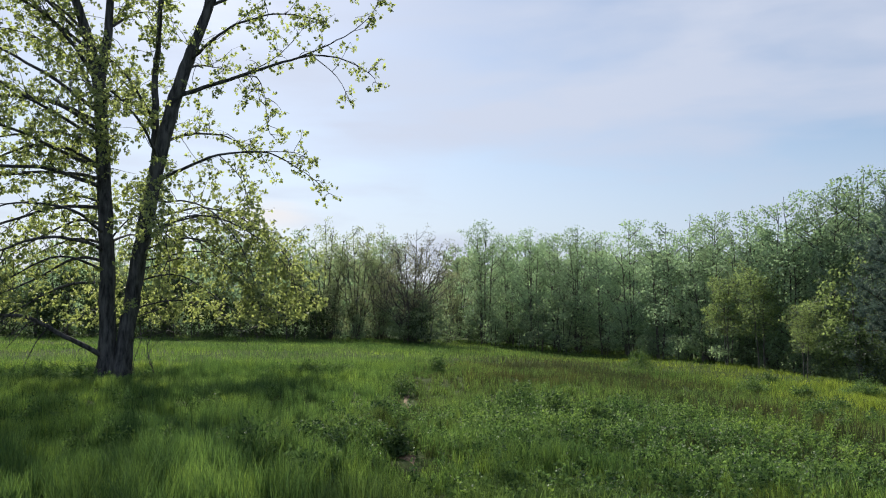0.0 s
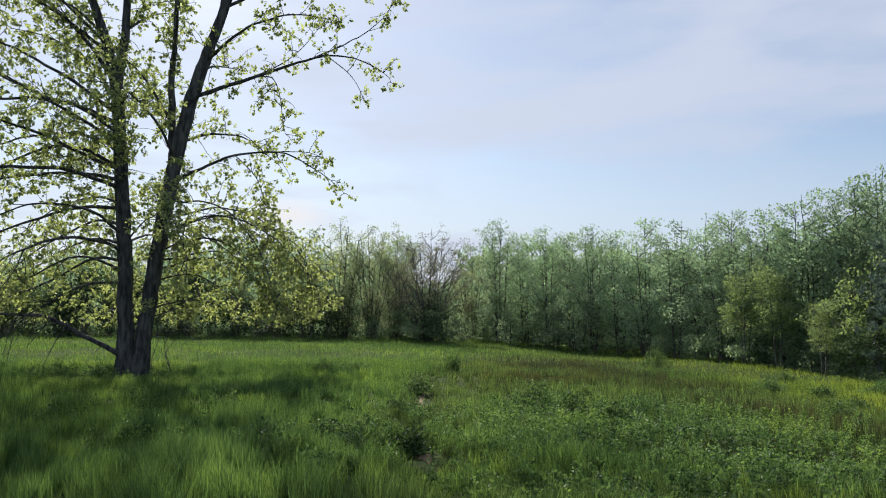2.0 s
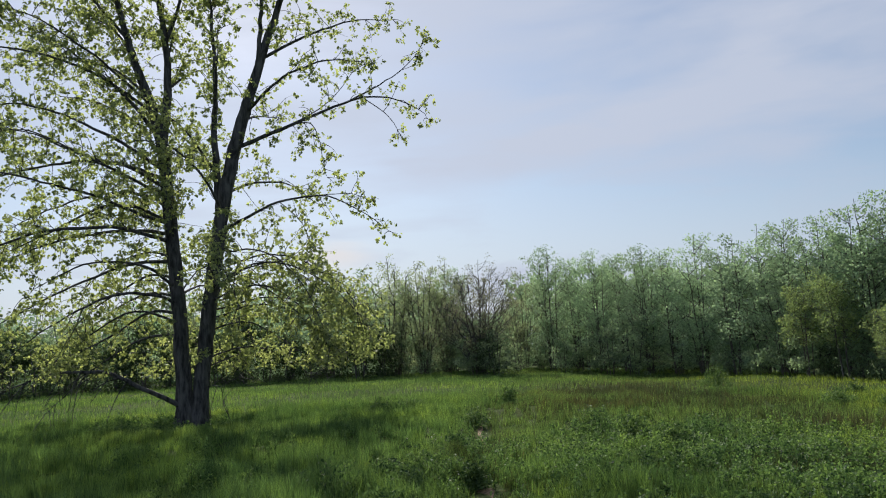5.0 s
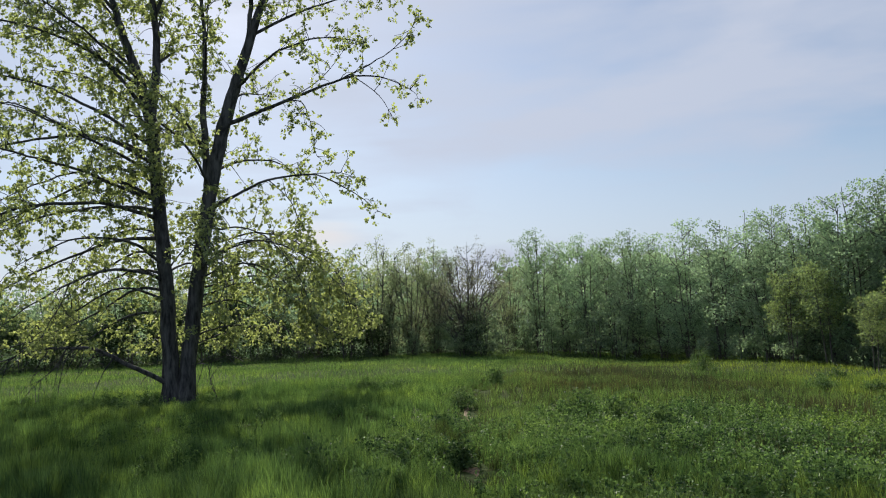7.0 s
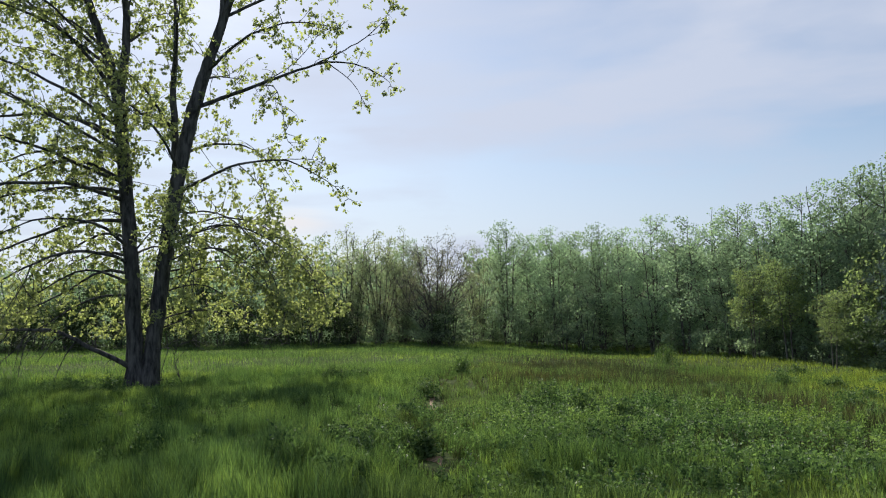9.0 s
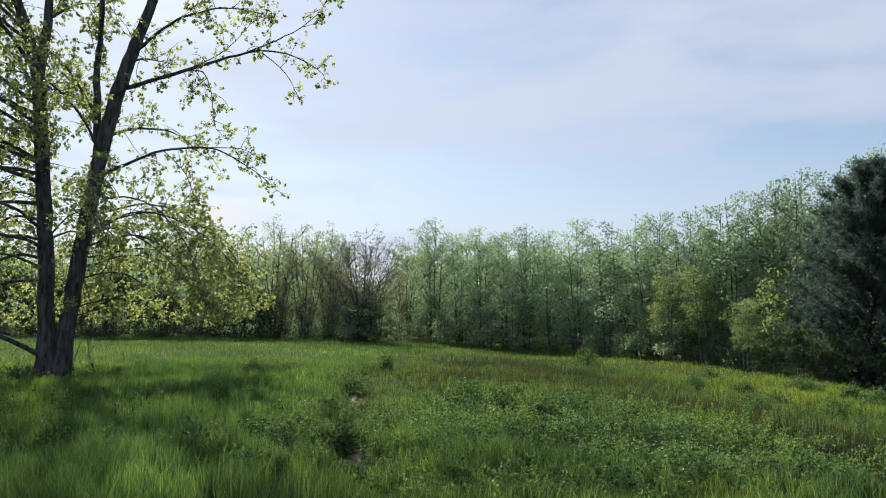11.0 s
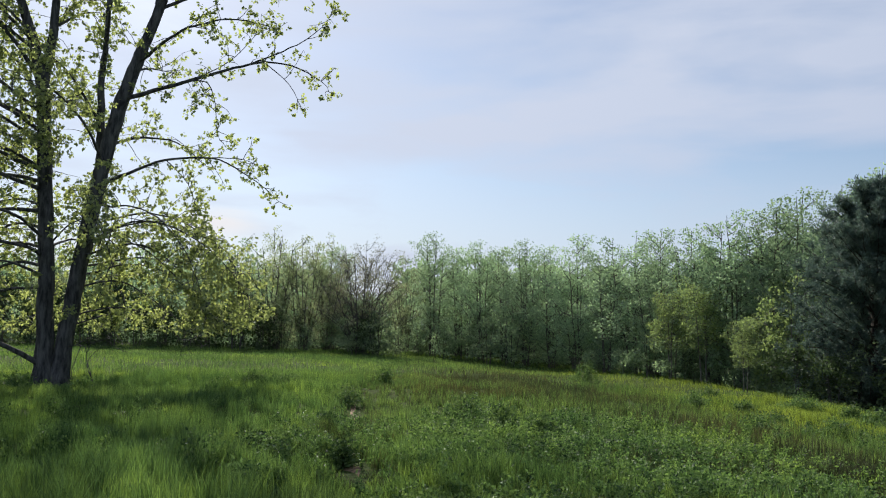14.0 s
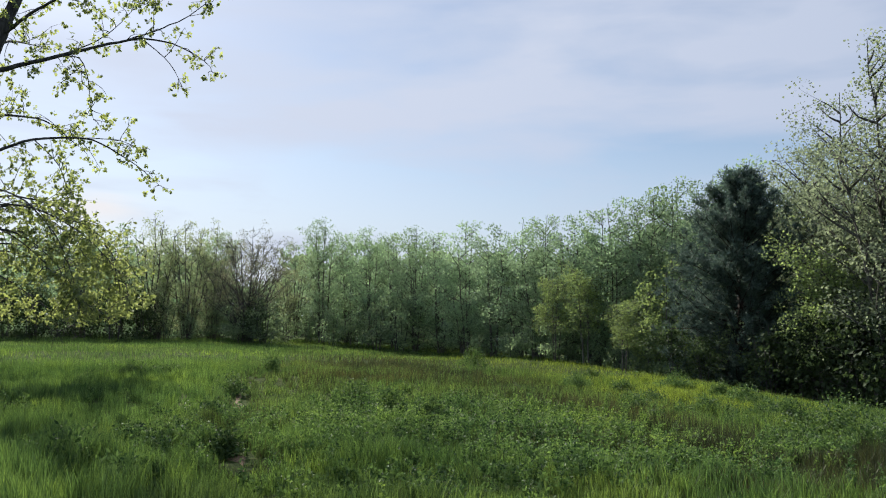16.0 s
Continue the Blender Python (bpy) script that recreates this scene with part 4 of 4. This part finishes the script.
def blades(x, y, tall, wide, rng, bent, sway=0.4):
    """Grass blades: two-piece bent ones near, single ones far."""
    n = len(x)
    z = height(x, y)
    a, lean = rng.uniform(0, 6.283, n), rng.uniform(0.02, sway, n) * tall
    dx, dy = np.cos(a) * lean, np.sin(a) * lean
    b = rng.uniform(0, 6.283, n)
    sx, sy = np.cos(b) * wide / 2, np.sin(b) * wide / 2
    base = np.stack([x, y, z - 0.01], 1)
    s = np.stack([sx, sy, np.zeros(n)], 1)
    tip = base + np.stack([dx, dy, tall], 1)
    if not bent:
        v = np.stack([base - s, base + s, tip], 1).reshape(-1, 3)
        return v, [np.arange(3 * n).reshape(-1, 3)]
    mid = base + np.stack([dx * 0.3, dy * 0.3, tall * 0.62], 1)
    v = np.stack([base - s * 0.8, base + s * 0.8, mid + s, mid - s, tip], 1).reshape(-1, 3)
    i = 5 * np.arange(n)[:, None]
    return v, [i + np.array([[0, 1, 2, 3]]), i + np.array([[3, 2, 4]])]


def grass_stuff(name, label, mat, x, y, tall, wide, rng, bent):
    v, f = blades(x, y, tall, wide, rng, bent, 0.42 if bent else 0.5)
    tagged(piece(name, mesh_from(name, v, f, mat)), label, "grass", kind="stuff")


def meadow():
    rng = np.random.default_rng(77)
    for d0, d1, count, wide, bent, tall0 in ((6.2, 12, 125000, 0.0058, True, 0.245), (6.2, 13, 140000, 0.0072, False, 0.19), (12, 26, 340000, 0.011, False, 0.19), (26, 62, 240000, 0.020, False, 0.14)):
        x, y = scatter(count, d0, d1, rng)
        # blades gather into tufts
        pull = 0.38 * (bent or d0 < 20)
        cell = 0.34
        cx, cy = np.floor(x / cell), np.floor(y / cell)
        x = x + pull * ((cx - 0.5 + 2.0 * lattice(cx * 1.0, cy * 1.0, 90)) * cell - x)
        y = y + pull * ((cy - 0.5 + 2.0 * lattice(cx * 1.0, cy * 1.0, 91)) * cell - y)
        x, y = x + rng.normal(size=count) * 0.035, y + rng.normal(size=count) * 0.035
        off = trail_far(x, y)
        # no blades deep under the wood, where none would be seen
        edge = np.interp(np.degrees(np.arctan2(-x, y)), [-48, -30, -20, -10, 0, 40], [38, 36, 41, 50, 57, 62])
        keep = (np.hypot(x, y) < edge) & (rng.random(count) < smooth(off + 0.3 * (1 - np.exp(-((y - 9.65) / 0.6) ** 4)), 0.03, 0.30)) & (rng.random(count) > 0.38 * weed_patch(x, y)) & (rng.random(count) > 0.98 * worn(x, y))
        x, y = x[keep], y[keep]
        brown = rng.random(len(x)) < 0.92 * np.maximum(brown_patch(x, y), 0.55 * np.exp(-(trail_far(x, y) / 0.6) ** 2))
        young = ~brown & (rng.random(len(x)) < young_patch(x, y))
        # 0.22 term: extra of this darker grass at near left imitates shade there
        lush = ~brown & ~young & (rng.random(len(x)) < smooth(lattice(x / 2.1, y / 2.1, 41) + 0.27 * (1 - smooth(x, -3.5, 2.0)) + 0.22 * (1 - smooth(x, -3.5, 1.0)) * (1 - smooth(y, 10, 14)), 0.45, 0.75))
        tall = tall0 * tussock(x, y) * rng.uniform(0.45, 1.2, len(x)) * np.where(lush, 1.25, 1.0)
        w = wide * rng.uniform(0.6, 1.3, len(x))
        for mask, name, label, mat in ((~brown & ~lush & ~young, "meadow_grass", "knee-high green meadow grass in the sun", GRASS),
                                       (lush, "lush_grass", "taller lush bright green grass tussocks", GRASS_LUSH),
                                       (young, "young_grass", "short fresh yellow-green grass on the sunny slope", GRASS_YOUNG),
                                       (brown, "brown_grass", "brownish-olive flowering grass on the slope", GRASS_BROWN)):
            if mask.any():
                grass_stuff(name, label, mat, x[mask], y[mask], tall[mask], w[mask], rng, bent)


def weed_mesh(name, X, Y, tall, rng, leaf, mat, per=26):
    """Upright leafy stems with pairs of pointed leaves."""
    n = len(X)
    Z = height(X, Y)
    lean = rng.normal(size=(n, 2)) * 0.16
    k = np.linspace(0.25, 1.0, per)
    px = X[:, None] + lean[:, :1] * k * tall[:, None] + rng.normal(size=(n, per)) * 0.055
    py = Y[:, None] + lean[:, 1:] * k * tall[:, None] + rng.normal(size=(n, per)) * 0.055
    pz = Z[:, None] + k * tall[:, None] + rng.normal(size=(n, per)) * 0.02
    P = np.stack([px, py, pz], -1).reshape(-1, 3)
    v, f = kites(P, rng.uniform(0.6, 1.3, len(P)) * leaf, rng, -0.15, 0.24, 0.12)
    base = np.stack([X, Y, Z - 0.02], 1)
    tip = base + np.stack([lean[:, 0] * tall, lean[:, 1] * tall, tall], 1)
    s = np.array([[0.004, 0, 0]])
    sv = np.stack([base - s, base + s, tip], 1).reshape(-1, 3)
    return mesh_from(name, np.vstack([v, sv]), [f, len(v) + np.arange(3 * n).reshape(-1, 3)], mat)


def weeds():
    rng = np.random.default_rng(55)
    x, y = rng.uniform(-6.5, 10, 9000), rng.uniform(6.3, 16.5, 9000)
    few = 0.10 * smooth(lattice(x / 1.0, y / 1.0, 66), 0.45, 0.8)
    keep = (rng.random(9000) < np.maximum(few, weed_patch(x, y) * (0.25 + 0.9 * lattice(x / 1.1, y / 1.1, 61)))) & (trodden(x, y) < 0.2)
    plants = []
    for px, py in zip(x[keep], y[keep]):
        # plants keep a hand's width apart
        if all((px - qx) ** 2 + (py - qy) ** 2 > 0.033 for qx, qy in plants[-900:]):
            plants.append((px, py))
    c = np.array(plants)
    n, per, leaves = len(c), 8, 15
    mound = 0.65 * lattice(c[:, 0] / 0.6, c[:, 1] / 0.75, 61) + 0.35 * rng.random(n)
    tall, wide = 0.10 + 0.48 * mound ** 1.5, rng.uniform(0.08, 0.19, n)
    q, a = np.sqrt(rng.random((n, per))), rng.uniform(0, 6.283, (n, per))
    way = np.stack([q * np.cos(a) * wide[:, None], q * np.sin(a) * wide[:, None], tall[:, None] * (1.05 - 0.55 * q ** 2) * rng.uniform(0.8, 1.1, (n, per))], -1)
    root = np.stack([c[:, 0], c[:, 1], height(c[:, 0], c[:, 1]) - 0.02], 1)
    k = rng.uniform(0.45, 1.05, (n, per, leaves, 1))
    P = (root[:, None, None] + way[:, :, None] * k + rng.normal(size=(n, per, leaves, 3)) * [0.022, 0.022, 0.014]).reshape(-1, 3)
    v, f = kites(P, rng.uniform(0.025, 0.051, len(P)), rng, -0.10, 0.30, 0.1)
    base, tip = np.repeat(root, per, 0), (root[:, None] + way).reshape(-1, 3)
    sv = np.stack([base - [[0.004, 0, 0]], base + [[0.004, 0, 0]], tip], 1).reshape(-1, 3)
    me = mesh_from("weeds", np.vstack([v, sv]), [f, len(v) + np.arange(len(sv)).reshape(-1, 3)], WEED)
    tagged(piece("weeds", me), "leafy low green weeds carpeting the slope", "weeds", kind="stuff")
    # darker bushy plants that stand out of the grass
    for az, dist, r, tall, n in ((9.4, 8.2, 0.4, 0.27, 60), (11.6, 9.2, 0.5, 0.30, 60), (3.25, 9.75, 0.13, 0.46, 42), (4.6, 10.4, 0.25, 0.26, 36), (0.4, 21.0, 0.16, 0.75, 45), (-8.0, 13.6, 0.3, 0.6, 70), (-10.6, 12.6, 0.4, 0.5, 70), (-13.7, 31, 0.5, 0.8, 70),
                                 (9.5, 23, 1.2, 0.36, 130), (7.4, 22.6, 0.8, 0.30, 80), (-27.5, 23, 0.4, 0.6, 60), (-32, 20, 0.4, 0.5, 60), (-34.6, 17, 0.45, 0.5, 60),
                                 (-29.5, 18, 0.4, 0.45, 60), (-37.8, 13.6, 0.8, 0.8, 130), (6.5, 10.6, 0.5, 0.25, 50), (-5.5, 15.2, 0.5, 0.55, 80), (13.5, 8.9, 0.4, 0.55, 60), (24.2, 20.5, 0.7, 0.45, 80), (26.5, 21.5, 0.8, 0.5, 80), (20.2, 21.5, 0.5, 0.35, 60), (-24, 21, 0.25, 0.42, 40), (-26, 19, 0.25, 0.42, 40),
                                 (-22, 25, 0.3, 0.48, 40), (-30.5, 21.5, 0.25, 0.42, 40), (-33.5, 18, 0.3, 0.42, 40), (-21, 22, 0.4, 0.5, 45), (-25, 17, 0.4, 0.4, 50), (3.0, 17, 0.35, 0.5, 45), (4.5, 14, 0.5, 0.4, 60)):
        cx, cy = polar(az, dist)
        a, q = rng.uniform(0, 6.28, n), 1.3 * r * rng.random(n)
        X, Y = cx + q * np.cos(a), cy + q * np.sin(a)
        t = tall * rng.uniform(0.35, 1.05, n) * (1 - 0.45 * (q / r) ** 2)
        tagged(piece("weed_clump", weed_mesh("weed_clump", X, Y, t, rng, 0.060, WEED_DARK, 26)), "dark green leafy weed clump standing in grass", "weeds", "weed clumps in the meadow")


def near_grass():
    """Shorter, trodden grass round the place where the camera stands, and behind it."""
    rng = np.random.default_rng(78)
    r, a = np.append(np.sqrt(rng.random(36000)) * 6.4, 6.4 + np.sqrt(rng.random(22000)) * 10), rng.uniform(0, 6.283, 58000)
    x, y = r * np.sin(a), r * np.cos(a)
    bearing = np.degrees(np.arctan2(-x, y))
    keep = (r < 6.4) | (bearing > 40) | (bearing < -47)
    x, y = x[keep], y[keep]
    tall = 0.15 * tussock(x, y) * rng.uniform(0.5, 1.2, len(x))
    grass_stuff("short_grass", "short trodden meadow grass underfoot", GRASS, x, y, tall, np.full(len(x), 0.012), rng, False)


meadow()
near_grass()
weeds()
